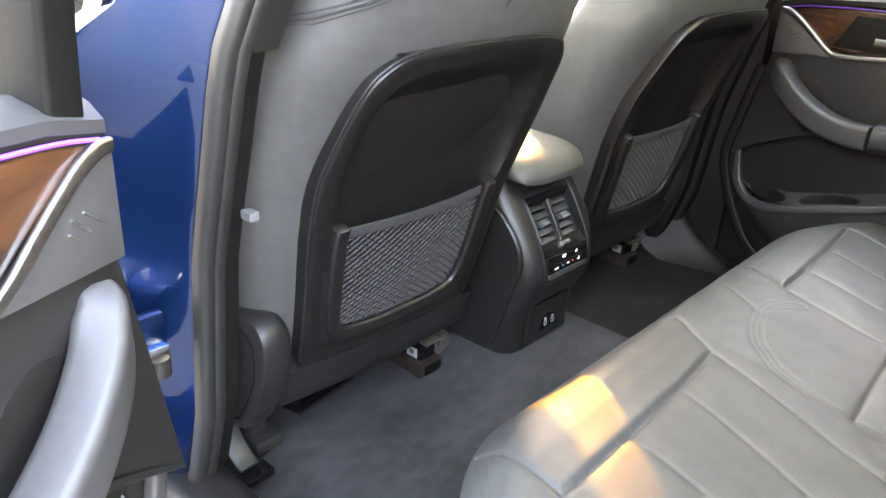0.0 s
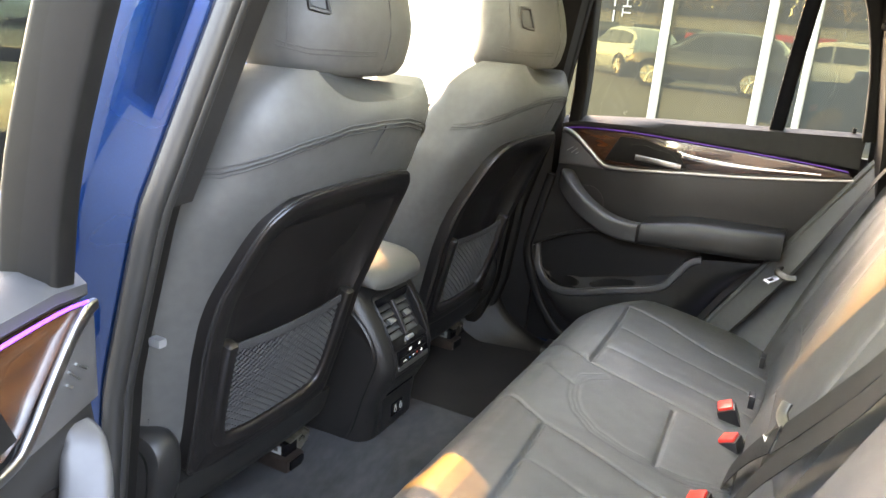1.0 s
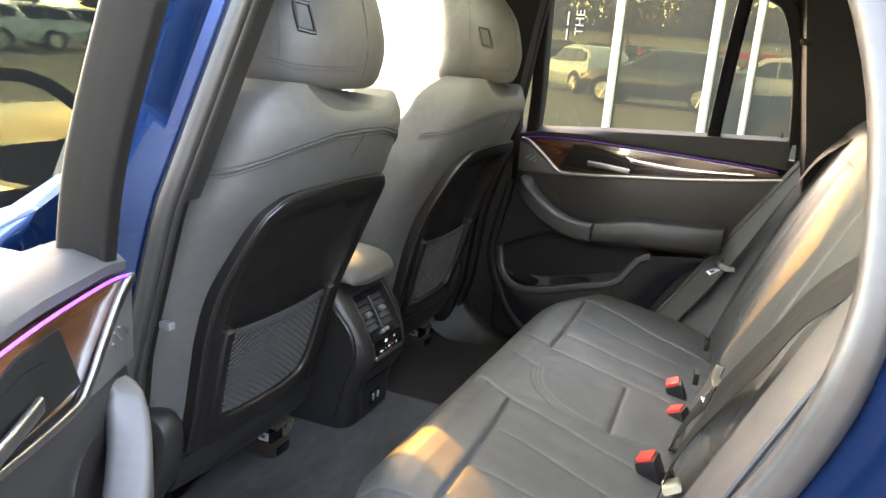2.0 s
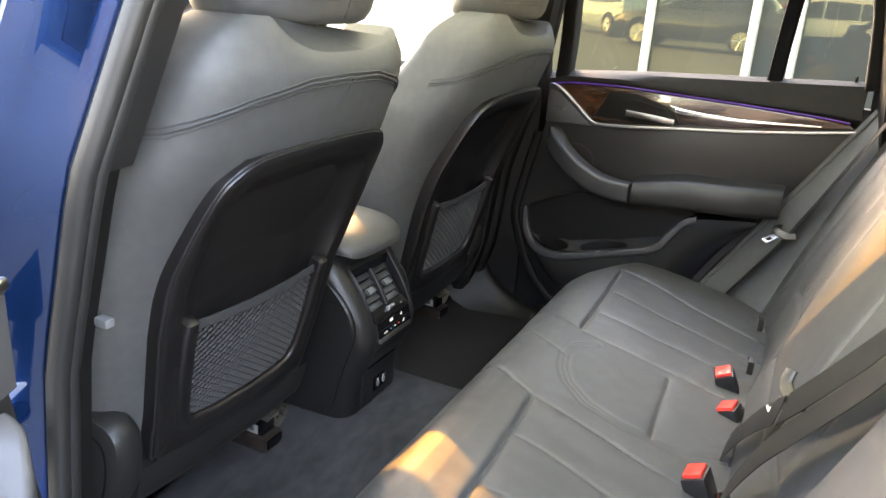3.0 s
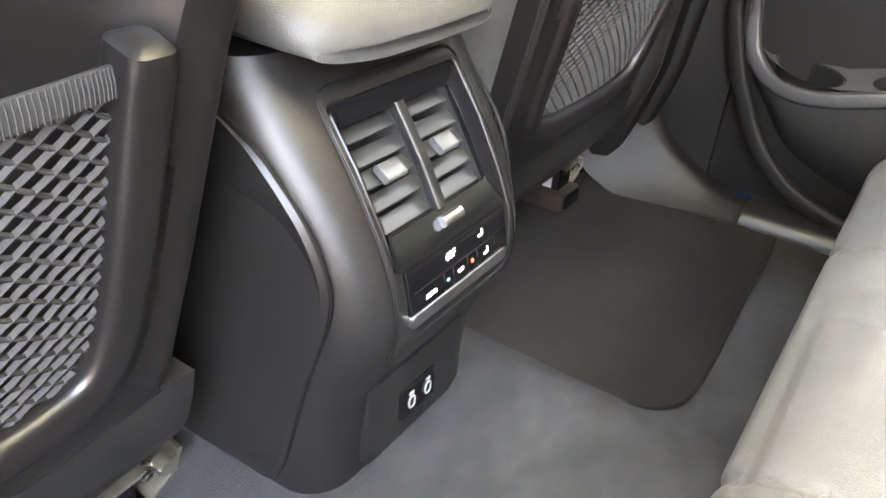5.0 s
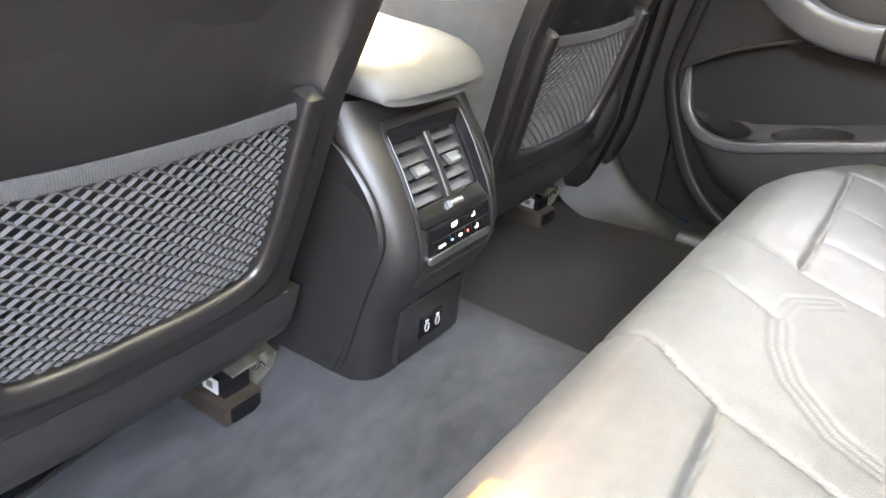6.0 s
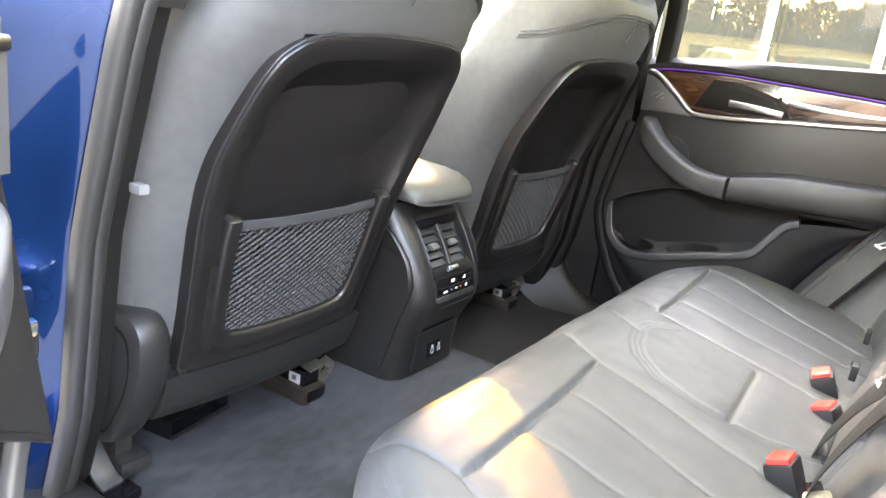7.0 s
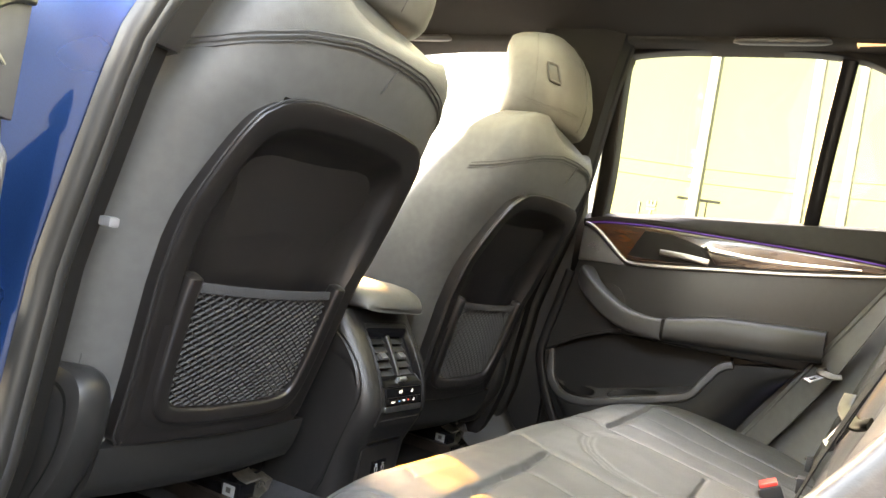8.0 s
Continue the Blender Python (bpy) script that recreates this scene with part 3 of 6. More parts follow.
def build_seat(sides):
    seat = thing("car_seat", "black leather front seat with a hard back panel and net pocket", "car seat", group="front seats")
    # leather body, lofted level by level
    rings = []
    zs = [0.53, 0.545, 0.58, 0.64, 0.70, 0.76, 0.82, 0.88, 0.94, 1.0, 1.03, 1.05, 1.062, 1.075, 1.09, 1.105, 1.12, 1.145, 1.17, 1.19, 1.208, 1.224, 1.236, 1.243]
    for z in zs:
        h, y = body_half(z), back_y(z)
        depth = lerp(z, [0.5, 0.9, 1.10, 1.20, 1.243], [0.21, 0.205, 0.18, 0.13, 0.05])
        lift = lerp(z, [1.0, 1.18, 1.243], [0, 0.004, 0.020])
        ring = []
        for k in range(96):
            a = 2 * math.pi * k / 96
            c, s = math.cos(a), math.sin(a)
            px = h * math.copysign(abs(c) ** 0.55, c)
            py = math.copysign(abs(s) ** 0.62, s)
            mid = y + depth / 2 + 0.006 + lift
            wing = 0.07 * max(0, abs(px) / h - 0.7) / 0.3
            curve = 0.016 * (px / h) ** 2
            # the top sinks between the shoulder wings
            dip = -0.045 * max(0.0, 1 - ((px - 0.035) / 0.16) ** 4) * lerp(z, [1.165, 1.243], [0, 1])
            # a hollow behind the hard panel
            hollow = 0.06 * max(0.0, min(1.0, (shell_half(z) - 0.012 - abs(px)) / 0.02)) * lerp(z, [0.60, 0.64, 1.05, 1.075], [0, 1, 1, 0]) if s < 0 else 0.0
            ring.append((px, mid + py * depth / 2 + (wing if s > 0 else curve) + hollow, z + dip))
        rings.append(ring)
    body = loft(rings)
    part("backrest", body, LEATHER, seat, "smooth black leather backrest with stitched seams")

    # the hard panel with its raised lip and scooped middle
    out = [(p.x, p.y) for p in smooth_path([(x, z, 0) for x, z in seat_outline()], 3, True)]
    cz = 0.86

    def ring_at(k, off, shift=0.0):
        pts = []
        for x, z in out:
            zz = cz + (z - cz) * k[1]
            xx = x * k[0]
            curve = 0.016 * (xx / 0.25) ** 2
            pts.append((xx, back_y(zz) + curve + off(zz), zz))
        return pts
    flat = lambda v: (lambda z: v)
    inset = lambda d: (1 - d / 0.214, 1 - d / 0.234)
    scoop = lambda f: (lambda z: f * lerp(z, [0.60, 0.64, 0.72, 0.85, 0.98, 1.04], [0.0, 0.014, 0.024, 0.032, 0.046, 0.040]) - 0.006)
    rings = [ring_at(inset(0.0), flat(0.030)), ring_at(inset(0.0), flat(0.002)), ring_at(inset(0.0006), flat(-0.004)), ring_at(inset(0.002), flat(-0.0070)), ring_at(inset(0.005), flat(-0.0080)), ring_at(inset(0.012), flat(-0.0068)),
             ring_at(inset(0.030), flat(-0.0045)), ring_at(inset(0.034), scoop(0.10)), ring_at(inset(0.038), scoop(0.30)), ring_at(inset(0.048), scoop(0.62)), ring_at(inset(0.064), scoop(0.88)), ring_at(inset(0.080), scoop(0.97)), ring_at((0.60, 0.62), scoop(1.0)), ring_at((0.52, 0.55), scoop(1.16)), ring_at((0.35, 0.36), scoop(1.2)), ring_at((0.1, 0.11), scoop(1.2))]
    part("back_panel", loft(rings), SHELL, seat, "dark brown-black hard plastic panel with a scooped centre")
    # thin bright lip round the panel
    lip = [Vector(p) for p in ring_at((1.004, 1.003), flat(-0.002))]
    part("panel_piping", sweep(lip + [lip[0]], circle(0.0020, 6), up=(0, 1, 0)), DOORSKIN, seat, "thin grey edge bead")

    # net pocket: posts, lower bow, band and strands
    def on(x, z, off):
        return Vector((x, back_y(z) + 0.016 * (x / 0.25) ** 2 + off, z))
    half_bow = [(0.153, 0.840), (0.1525, 0.81), (0.150, 0.77), (0.145, 0.715), (0.139, 0.675), (0.130, 0.654), (0.114, 0.643), (0.085, 0.638), (0.04, 0.636)]
    bow_pts = [(-x, z) for x, z in half_bow] + half_bow[::-1]
    bow = smooth_path([on(x, z, 0.001) for x, z in bow_pts], 5)
    part("net_frame", sweep(bow, rounded(0.025, 0.026, 0.007, 4), up=(0, 1, 0), scale=lambda t: lerp(min(t, 1 - t), [0, 0.004, 0.012, 0.03], [0.45, 0.75, 0.94, 1.0])), SHELL, seat, "raised plastic bow round the net")
    apron = []
    for d, lift in ((0.026, -0.0030), (0.020, -0.0062), (0.010, -0.0070)):
        apron.append(smooth_path([on(x * (1 + d / 0.15), z - d * max(0.0, min(1.0, (0.72 - z) / 0.08)), lift) for x, z in bow_pts[2:-2]], 5))
    part("net_surround", loft(apron, cap=False, closed=False), SHELL, seat)

    def inside(x, z):
        lo = lerp(abs(x), [0, 0.09, 0.115, 0.130, 0.136], [0.640, 0.642, 0.652, 0.680, 0.71])
        return z < 0.820 and z > lo and abs(x) < lerp(z, [0.64, 0.66, 0.70, 0.75, 0.82], [0.115, 0.128, 0.137, 0.142, 0.146])
    bm = bmesh.new()

    def strand(x0, z0, dx, dz, w, lift):
        run, steps = [], 150
        ln = math.hypot(dx, dz)
        for k in range(steps + 1):
            x, z = x0 + dx * k / steps, z0 + dz * k / steps
            if inside(x, z):
                bulge = 0.004 - 0.007 * math.sin(math.pi * max(0, min(1, (z - 0.63) / 0.2))) * (1 - (x / 0.16) ** 2)
                run.append(on(x, z, bulge + lift + 0.0004 * math.sin(k * 1.9)))
            elif len(run) > 1:
                break
        if len(run) < 3:
            return
        run = run[::2] + ([run[-1]] if len(run) % 2 == 0 else [])
        n = Vector((-dz / ln, 0, dx / ln)) * w
        prev = None
        for p in run:
            cur = (bm.verts.new(p - n), bm.verts.new(p + Vector((0, -w * 1.1, 0))), bm.verts.new(p + n))
            if prev:
                bm.faces.new((prev[0], cur[0], cur[1], prev[1]))
                bm.faces.new((prev[1], cur[1], cur[2], prev[2]))
            prev = cur
    for k in range(50):
        s = -0.42 + 0.84 * k / 49
        strand(s - 0.20, 0.60, 0.40, 0.235, 0.0020, 0.0)
        strand(s + 0.17, 0.60, -0.34, 0.235, 0.0013, -0.0006)
    part("net", bm, NET, seat, "black diamond-mesh elastic net")
    band = smooth_path([on(x, 0.822 - 0.003 * (1 - (x / 0.146) ** 2), 0.002 - 0.003 * (1 - (x / 0.146) ** 2)) for x in (-0.146, -0.07, 0.0, 0.07, 0.146)], 8)
    hem = part("net_band", sweep(band, rounded(0.004, 0.014, 0.0015), up=(0, 0, 1)), NET, seat, "ribbed elastic hem of the net")
    ribs, ridge = [], smooth_path(band, 4)
    for p in ridge[1:-1]:
        ribs.append(sweep([p + Vector((0, -0.0022, -0.0068)), p + Vector((0, -0.0028, 0)), p + Vector((0, -0.0022, 0.0068))], circle(0.0004, 4), up=(0, 1, 0)))
    part("hem_ribs", merged(*ribs), NET, hem)

    # lower cover, side cap and cushion
    rings = []
    for x in [-0.20 + 0.4 * k / 10 for k in range(11)]:
        sag = 0.01 * (1 - (x / 0.2) ** 2)
        prof = [(0.062, 0.602), (0.067, 0.580), (0.076, 0.552 - sag), (0.088, 0.532 - sag), (0.115, 0.520 - sag), (0.20, 0.515), (0.20, 0.60)]
        rings.append([(x, y, z) for y, z in prof])
    part("lower_cover", loft(rings), DOORSKIN, seat, "soft black cover below the back panel")
    for side in sides:
        rings = []
        prof = smooth_path([(y, z, 0) for y, z in [(0.080, 0.545), (0.052, 0.60), (0.043, 0.65), (0.050, 0.690), (0.085, 0.706), (0.15, 0.695), (0.28, 0.62), (0.42, 0.56), (0.42, 0.50), (0.25, 0.49), (0.12, 0.50)]], 4, True)
        for x, k in ((0.200, 0.86), (0.208, 0.95), (0.220, 1.0), (0.240, 1.0), (0.252, 0.96), (0.258, 0.86)):
            rings.append([(side * x, 0.14 + (p.x - 0.14) * k, 0.60 + (p.y - 0.60) * k) for p in prof])
        cap = part("side_cap", loft(rings), DOORSKIN, seat, "grey plastic recliner cover")
        # Hardly sunk facing whose black imitates the shade of a hollow.
        part("hollow_shade", loft([[(side * x, 0.145 + (p.x - 0.145) * k, 0.602 + (p.y - 0.602) * k) for p in prof] for x, k in ((0.2575, 0.83), (0.2588, 0.80), (0.2570, 0.74), (0.2570, 0.1))]), BLACKTRIM, cap, "black facing imitating a shaded hollow in the recliner cover")
    rings = []
    for y, top in ((0.17, 0.60), (0.20, 0.63), (0.35, 0.64), (0.52, 0.655), (0.57, 0.63), (0.585, 0.58)):
        rings.append([(x, y, z) for x, z in ((-0.25, 0.50), (-0.26, top - 0.02), (-0.20, top + 0.015), (-0.12, top - 0.02), (0.12, top - 0.02), (0.20, top + 0.015), (0.26, top - 0.02), (0.25, 0.50))])
    part("cushion", loft(rings), LEATHER, seat)

    # headrest: rounded pad on two posts
    def head_point(a, z):
        k = lerp(z, [1.232, 1.237, 1.25, 1.275, 1.31, 1.35, 1.385, 1.41, 1.43, 1.443, 1.448], [0.80, 0.90, 0.97, 1.0, 0.995, 0.96, 0.89, 0.79, 0.65, 0.45, 0.25])
        dy = lerp(z, [1.232, 1.30, 1.38, 1.448], [0.004, -0.006, 0.006, 0.030])
        c, s = math.cos(a), math.sin(a)
        return Vector((0.145 * k * math.copysign(abs(c) ** 0.72, c), -0.035 + dy + math.copysign(abs(s) ** 0.82, s) * (0.100 if s < 0 else 0.070) * (0.35 + 0.65 * k), z))
    zs = [1.232, 1.234, 1.237, 1.243, 1.25, 1.262, 1.275, 1.293, 1.31, 1.33, 1.35, 1.368, 1.385, 1.398, 1.41, 1.421, 1.43, 1.438, 1.443, 1.448]
    head = part("headrest", loft([[head_point(2 * math.pi * j / 48, z) for j in range(48)] for z in zs]), LEATHER, seat, "rounded black leather headrest")

    def on_head(deg, z, off=0.0):
        a = radians(deg)
        p, q = head_point(a, z), head_point(a + 0.05, z)
        n = (q - p).cross(Vector((0, 0, 1))).normalized()
        return p + n * off
    button = smooth_path([on_head(d, z, 0.002) for d, z in ((211.5, 1.354), (213, 1.3575), (223, 1.3555), (225, 1.352), (228.5, 1.320), (228, 1.3155), (216.5, 1.319), (214.5, 1.3225))], 4, True)
    part("headrest_button", sweep(button + button[:1], circle(0.0032, 6), up=(0.5, 0.8, 0)), PLASTIC, head, "framed oval release button")
    part("button_face", loft([[on_head(220, 1.336, 0.001).lerp(p, k) for p in button] for k in (0.95, 0.1)]), PLASTIC, head)
    for offz in (0.0, 0.006):
        part("headrest_seam", sweep([on_head(d, 1.262 + offz + 0.010 * max(0, (215 - d) / 30), 0.0004) for d in range(190, 272, 6)], circle(0.0009, 5), up=(0, 1, 0)), THREAD, head)
    part("headrest_seam", sweep([on_head(272, z, 0.0004) for z in (1.240, 1.26, 1.29, 1.32, 1.35, 1.38, 1.41, 1.43)], circle(0.0010, 5), up=(0, 1, 0)), THREAD, head)
    part("headrest_seam", sweep([on_head(198, z, 0.0004) for z in (1.268, 1.29, 1.32, 1.35, 1.38, 1.41, 1.43)], circle(0.0009, 5), up=(0, 1, 0)), THREAD, head)
    for x in (-0.055, 0.075):
        part("headrest_post", cylinder((x, -0.060, 1.16), (x, -0.045, 1.25), 0.0065, 12), CHROME, seat, "bright chrome post")
        part("post_collar", cylinder((x, -0.058, 1.188), (x, -0.057, 1.200), 0.015, 14), PLASTIC, seat)

    # stitched seams of the backrest
    def on_back(x, z, off=-0.0018):
        h, d = body_half(z), lerp(z, [0.5, 0.9, 1.10, 1.20, 1.243], [0.21, 0.205, 0.18, 0.13, 0.05])
        c = max(-1.0, min(1.0, x / h))
        c = math.copysign(abs(c) ** (1 / 0.55), c)
        s = -(max(0.0, 1 - c * c) ** 0.5)
        lift = lerp(z, [1.0, 1.18, 1.243], [0, 0.004, 0.020])
        return Vector((x, back_y(z) + d / 2 + 0.006 + lift - (abs(s) ** 0.62) * d / 2 + 0.016 * (x / h) ** 2 + off, z))

    def seam_z(x):
        return lerp(abs(x), [0, 0.08, 0.16, 0.22, 0.255], [1.166, 1.164, 1.148, 1.126, 1.105])
    for offz, r in ((0.0, 0.0022), (0.006, 0.0013), (-0.006, 0.0013)):
        part("shoulder_seam", sweep([on_back(x, seam_z(x) + offz) for x in [-0.252 + 0.504 * k / 40 for k in range(41)]], circle(r, 5), up=(0, 1, 0)), THREAD, seat)
    part("middle_seam", sweep([on_back(0.012 - 0.012 * k / 6, 1.166 - 0.045 * k / 6) for k in range(7)], circle(0.0010, 5), up=(0, 1, 0)), THREAD, seat)
    for sx in (-1, 1):
        part("side_seam", sweep([on_back(sx * (body_half(z) - 0.015), z) for z in (0.60, 0.66, 0.72, 0.715)][:3], circle(0.0009, 5), up=(0, 1, 0)), THREAD, seat)
    part("cover_seam", sweep([on_back(x, 0.640 - 0.02 * (x > 0)) for x in (-0.236, -0.225, -0.21)], circle(0.001, 5), up=(0, 1, 0)), THREAD, seat)
    # runners under the seat: the outer one plain, the inner one with its latch gear in view
    x = -0.195
    outer = part("runner", merged(box(x - 0.024, x + 0.024, 0.13, 0.62, 0.424, 0.446, 0.003), box(x - 0.014, x + 0.014, 0.16, 0.60, 0.446, 0.50, 0.003)), STEEL, seat, "dark steel seat runner")
    part("seat_bracket", box(x - 0.020, x - 0.014, 0.18, 0.30, 0.48, 0.57, 0.003), STEEL, outer, "stamped steel bracket")
    x = 0.156
    runner = part("runner", box(x - 0.028, x + 0.028, 0.108, 0.62, 0.424, 0.451, 0.004), BRONZE, seat, "bronze brown steel seat runner")
    part("end_stop", box(x - 0.020, x + 0.022, 0.1035, 0.1085, 0.428, 0.447, 0.002), GLOSS, runner, "black plastic end stop")
    part("carriage", merged(box(x - 0.016, x + 0.022, 0.122, 0.60, 0.4505, 0.478, 0.003), box(x - 0.010, x + 0.030, 0.150, 0.58, 0.477, 0.500, 0.004)), GLOSS, runner, "glossy black carriage")
    part("runner_label", box(x - 0.0178, x - 0.0158, 0.132, 0.158, 0.453, 0.472, 0.0005), WHITE, runner, "small white sticker")
    part("label_print", box(x - 0.0184, x - 0.0176, 0.140, 0.150, 0.459, 0.468, 0.0), STEEL, runner, "grey print on the sticker")
    part("guide_plate", loft([[(x - 0.008, y, z), (x + 0.026, y, z + 0.002), (x + 0.030, y, z + 0.006), (x - 0.008, y, z + 0.003)] for y, z in ((0.116, 0.480), (0.135, 0.482), (0.150, 0.487), (0.158, 0.499))]), BAREMETAL, runner, "bare zinc guide plate")
    part("pinion", cylinder((x + 0.012, 0.150, 0.508), (x + 0.034, 0.146, 0.510), 0.009, 14), BAREMETAL, runner, "toothed steel pinion")
    part("spring", sweep([Vector((x + 0.036 + 0.006 * math.cos(a), 0.118 + 0.0016 * a, 0.470 + 0.006 * math.sin(a))) for a in [k * 0.5 for k in range(76)]], circle(0.0014, 5)), CHROME, runner, "bright coil spring")
    part("latch_plate", loft([[(x + 0.032, y, z), (x + 0.058, y, z + 0.010), (x + 0.068, y, z + 0.034), (x + 0.064, y, z + 0.036), (x + 0.054, y, z + 0.014), (x + 0.032, y, z + 0.005)] for y, z in ((0.124, 0.440), (0.150, 0.446), (0.172, 0.444))]), BAREMETAL, runner, "bent bright steel latch plate")
    part("latch_bolt", cylinder((x + 0.050, 0.118, 0.470), (x + 0.050, 0.130, 0.472), 0.008, 12), BAREMETAL, runner, "bright bolt head")
    part("cable", sweep(smooth_path([(x + 0.020, 0.150, 0.480), (x + 0.040, 0.130, 0.495), (x + 0.038, 0.135, 0.53), (x + 0.015, 0.16, 0.56)], 6), circle(0.0022, 6)), GLOSS, runner, "thin black cable")
    for y, z in ((0.165, 0.520), (0.205, 0.535)):
        part("bolt", cylinder((x - 0.004, y, z), (x + 0.008, y, z), 0.008, 12), BAREMETAL, runner, "bright bolt head")
    part("seat_bracket", box(x + 0.004, x + 0.012, 0.150, 0.26, 0.495, 0.575, 0.004), STEEL, runner, "stamped steel bracket")
    return seat


seat_left = build_seat((-1,))
seat_left.matrix_basis = pose(-0.355, 0, 0)
seat_right = build_seat((1,))
seat_right.matrix_basis = pose(0.385, 0, 0)
tagged(seat_right, "black leather front passenger seat, sunlit on its inner side")

# ---- centre console ----
SLAT = material("grey_vent_slat", (0.017, 0.017, 0.017), 0.35, scale=80, stain=0.05)
console = thing("centre_console", "black centre console with rear air vents and climate display", "console")


def face_y(z):
    """The rear face of the console."""
    return lerp(z, [0.45, 0.50, 0.55, 0.58, 0.60, 0.62, 0.64, 0.665, 0.69, 0.73, 0.768, 0.795], [0.002, 0.002, -0.004, -0.0185, -0.030, -0.037, -0.038, -0.0325, -0.022, 0.001, 0.028, 0.048])


zs = [0.45, 0.50, 0.55, 0.575, 0.60, 0.62, 0.635, 0.65, 0.671, 0.689, 0.706, 0.722, 0.74, 0.754, 0.766, 0.785, 0.797]
VENTS = ((-0.0575, -0.0045), (0.0045, 0.0575))
rings = []
for z in zs:
    w = lerp(z, [0.45, 0.55, 0.62, 0.66, 0.74, 0.80], [0.096, 0.096, 0.095, 0.097, 0.103, 0.106]) + 0.010
    r, y = 0.036, face_y(z)
    ring = [(-w - 0.010, 0.50, z), (-w - 0.004, y + 0.12, z)]
    ring += [(-w + r - r * math.cos(radians(a)), y + r - r * math.sin(radians(a)), z) for a in range(0, 91, 15)]
    ring += [(x, y, z) for x in (-0.068, 0.068)]
    ring += [(w - r + r * math.sin(radians(a)), y + r - r * math.cos(radians(a)), z) for a in range(0, 91, 15)]
    rings.append(ring + [(w + 0.004, y + 0.12, z), (w + 0.010, 0.50, z)])
shell_bm = loft(rings)
gone = [f for f in shell_bm.faces if f.calc_center_median().y < 0.06 and 0.671 < f.calc_center_median().z < 0.766 and abs(f.calc_center_median().x) < 0.068]
bmesh.ops.delete(shell_bm, geom=gone, context="FACES")
part("body", shell_bm, PLASTIC, console, "curved black plastic console end")
JOINT = [(0.062, 0.440), (0.048, 0.470), (0.036, 0.500), (0.020, 0.560), (0.004, 0.610), (-0.006, 0.640), (-0.010, 0.665), (-0.005, 0.690), (0.006, 0.712), (0.024, 0.734), (0.044, 0.752), (0.075, 0.768), (0.12, 0.776)]


def console_half(z):
    return lerp(z, [0.45, 0.55, 0.62, 0.66, 0.74, 0.80], [0.096, 0.096, 0.095, 0.097, 0.103, 0.106]) + 0.0115


JOINT_LINE = [(p.x, p.y) for p in smooth_path([(y, z, 0) for y, z in JOINT], 4)]
for side in (-1, 1):
    # side lining, hollowed in its middle, ending in a curved joint near the rear corner
    rings = []
    for k in range(15):
        f = k / 14
        rings.append([(side * (console_half(z) + 0.004 * f - 0.020 * math.sin(math.pi * min(1.0, f * 1.6)) ** 2 * max(0.0, 1 - ((z - 0.60) / 0.12) ** 2) * (f < 0.625) - (0.006 if f == 0 else 0.0)), y + (0.46 - y) * f ** 1.6, z) for y, z in JOINT_LINE])
    part("side_panel", loft(rings, cap=False, closed=False), PLASTIC, console, "separate side lining with a curved joint")
    part("joint_line", sweep([Vector((side * (console_half(z) - 0.0025), y - 0.0016, z)) for y, z in JOINT_LINE], circle(0.0016, 6), up=(0, 1, 0)), BLACKTRIM, console, "thin black joint line")
rings = []
for y, zt, k in ((-0.006, 0.808, 0.86), (-0.004, 0.817, 0.90), (0.002, 0.826, 0.945), (0.012, 0.834, 0.975), (0.034, 0.842, 1.0), (0.07, 0.847, 1.0), (0.20, 0.852, 1.0), (0.36, 0.852, 1.0)):
    ring = []
    for j in range(32):
        a = 2 * math.pi * j / 32
        c, q = math.cos(a), math.sin(a)
        px = 0.106 * k * math.copysign(abs(c) ** 0.4, c)
        ring.append((px, y + 0.030 * (px / 0.106) ** 4 * max(0.0, 1 - y / 0.2), 0.799 + (zt - 0.799) * (0.5 + 0.5 * math.copysign(abs(q) ** 0.6, q))))
    rings.append(ring)
part("armrest_lid", loft(rings), LEATHER, console, "padded leather armrest lid")


def on_face(x, z, off=0.0):
    dz = 0.002
    t = Vector((0, face_y(z + dz) - face_y(z - dz), 2 * dz)).normalized()
    n = Vector((0, -t.z, t.y))
    return Vector((x, face_y(z), z)) + n * off


def plate(x0, x1, z0, z1, lift, thick, mat, name, parent, label="", r=0.006, nz=8):
    """A thin plate that follows the console's face."""
    rings = []
    for lv in (lift, lift + thick):
        ring = []
        for cx, cz, a0 in ((x1 - r, z1 - r, 0), (x0 + r, z1 - r, 90), (x0 + r, z0 + r, 180), (x1 - r, z0 + r, 270)):
            for k in range(5):
                a = radians(a0 + 22.5 * k)
                ring.append(on_face(cx + r * math.cos(a), cz + r * math.sin(a), lv))
        rings.append(ring)
    return part(name, loft(rings), mat, parent, label)


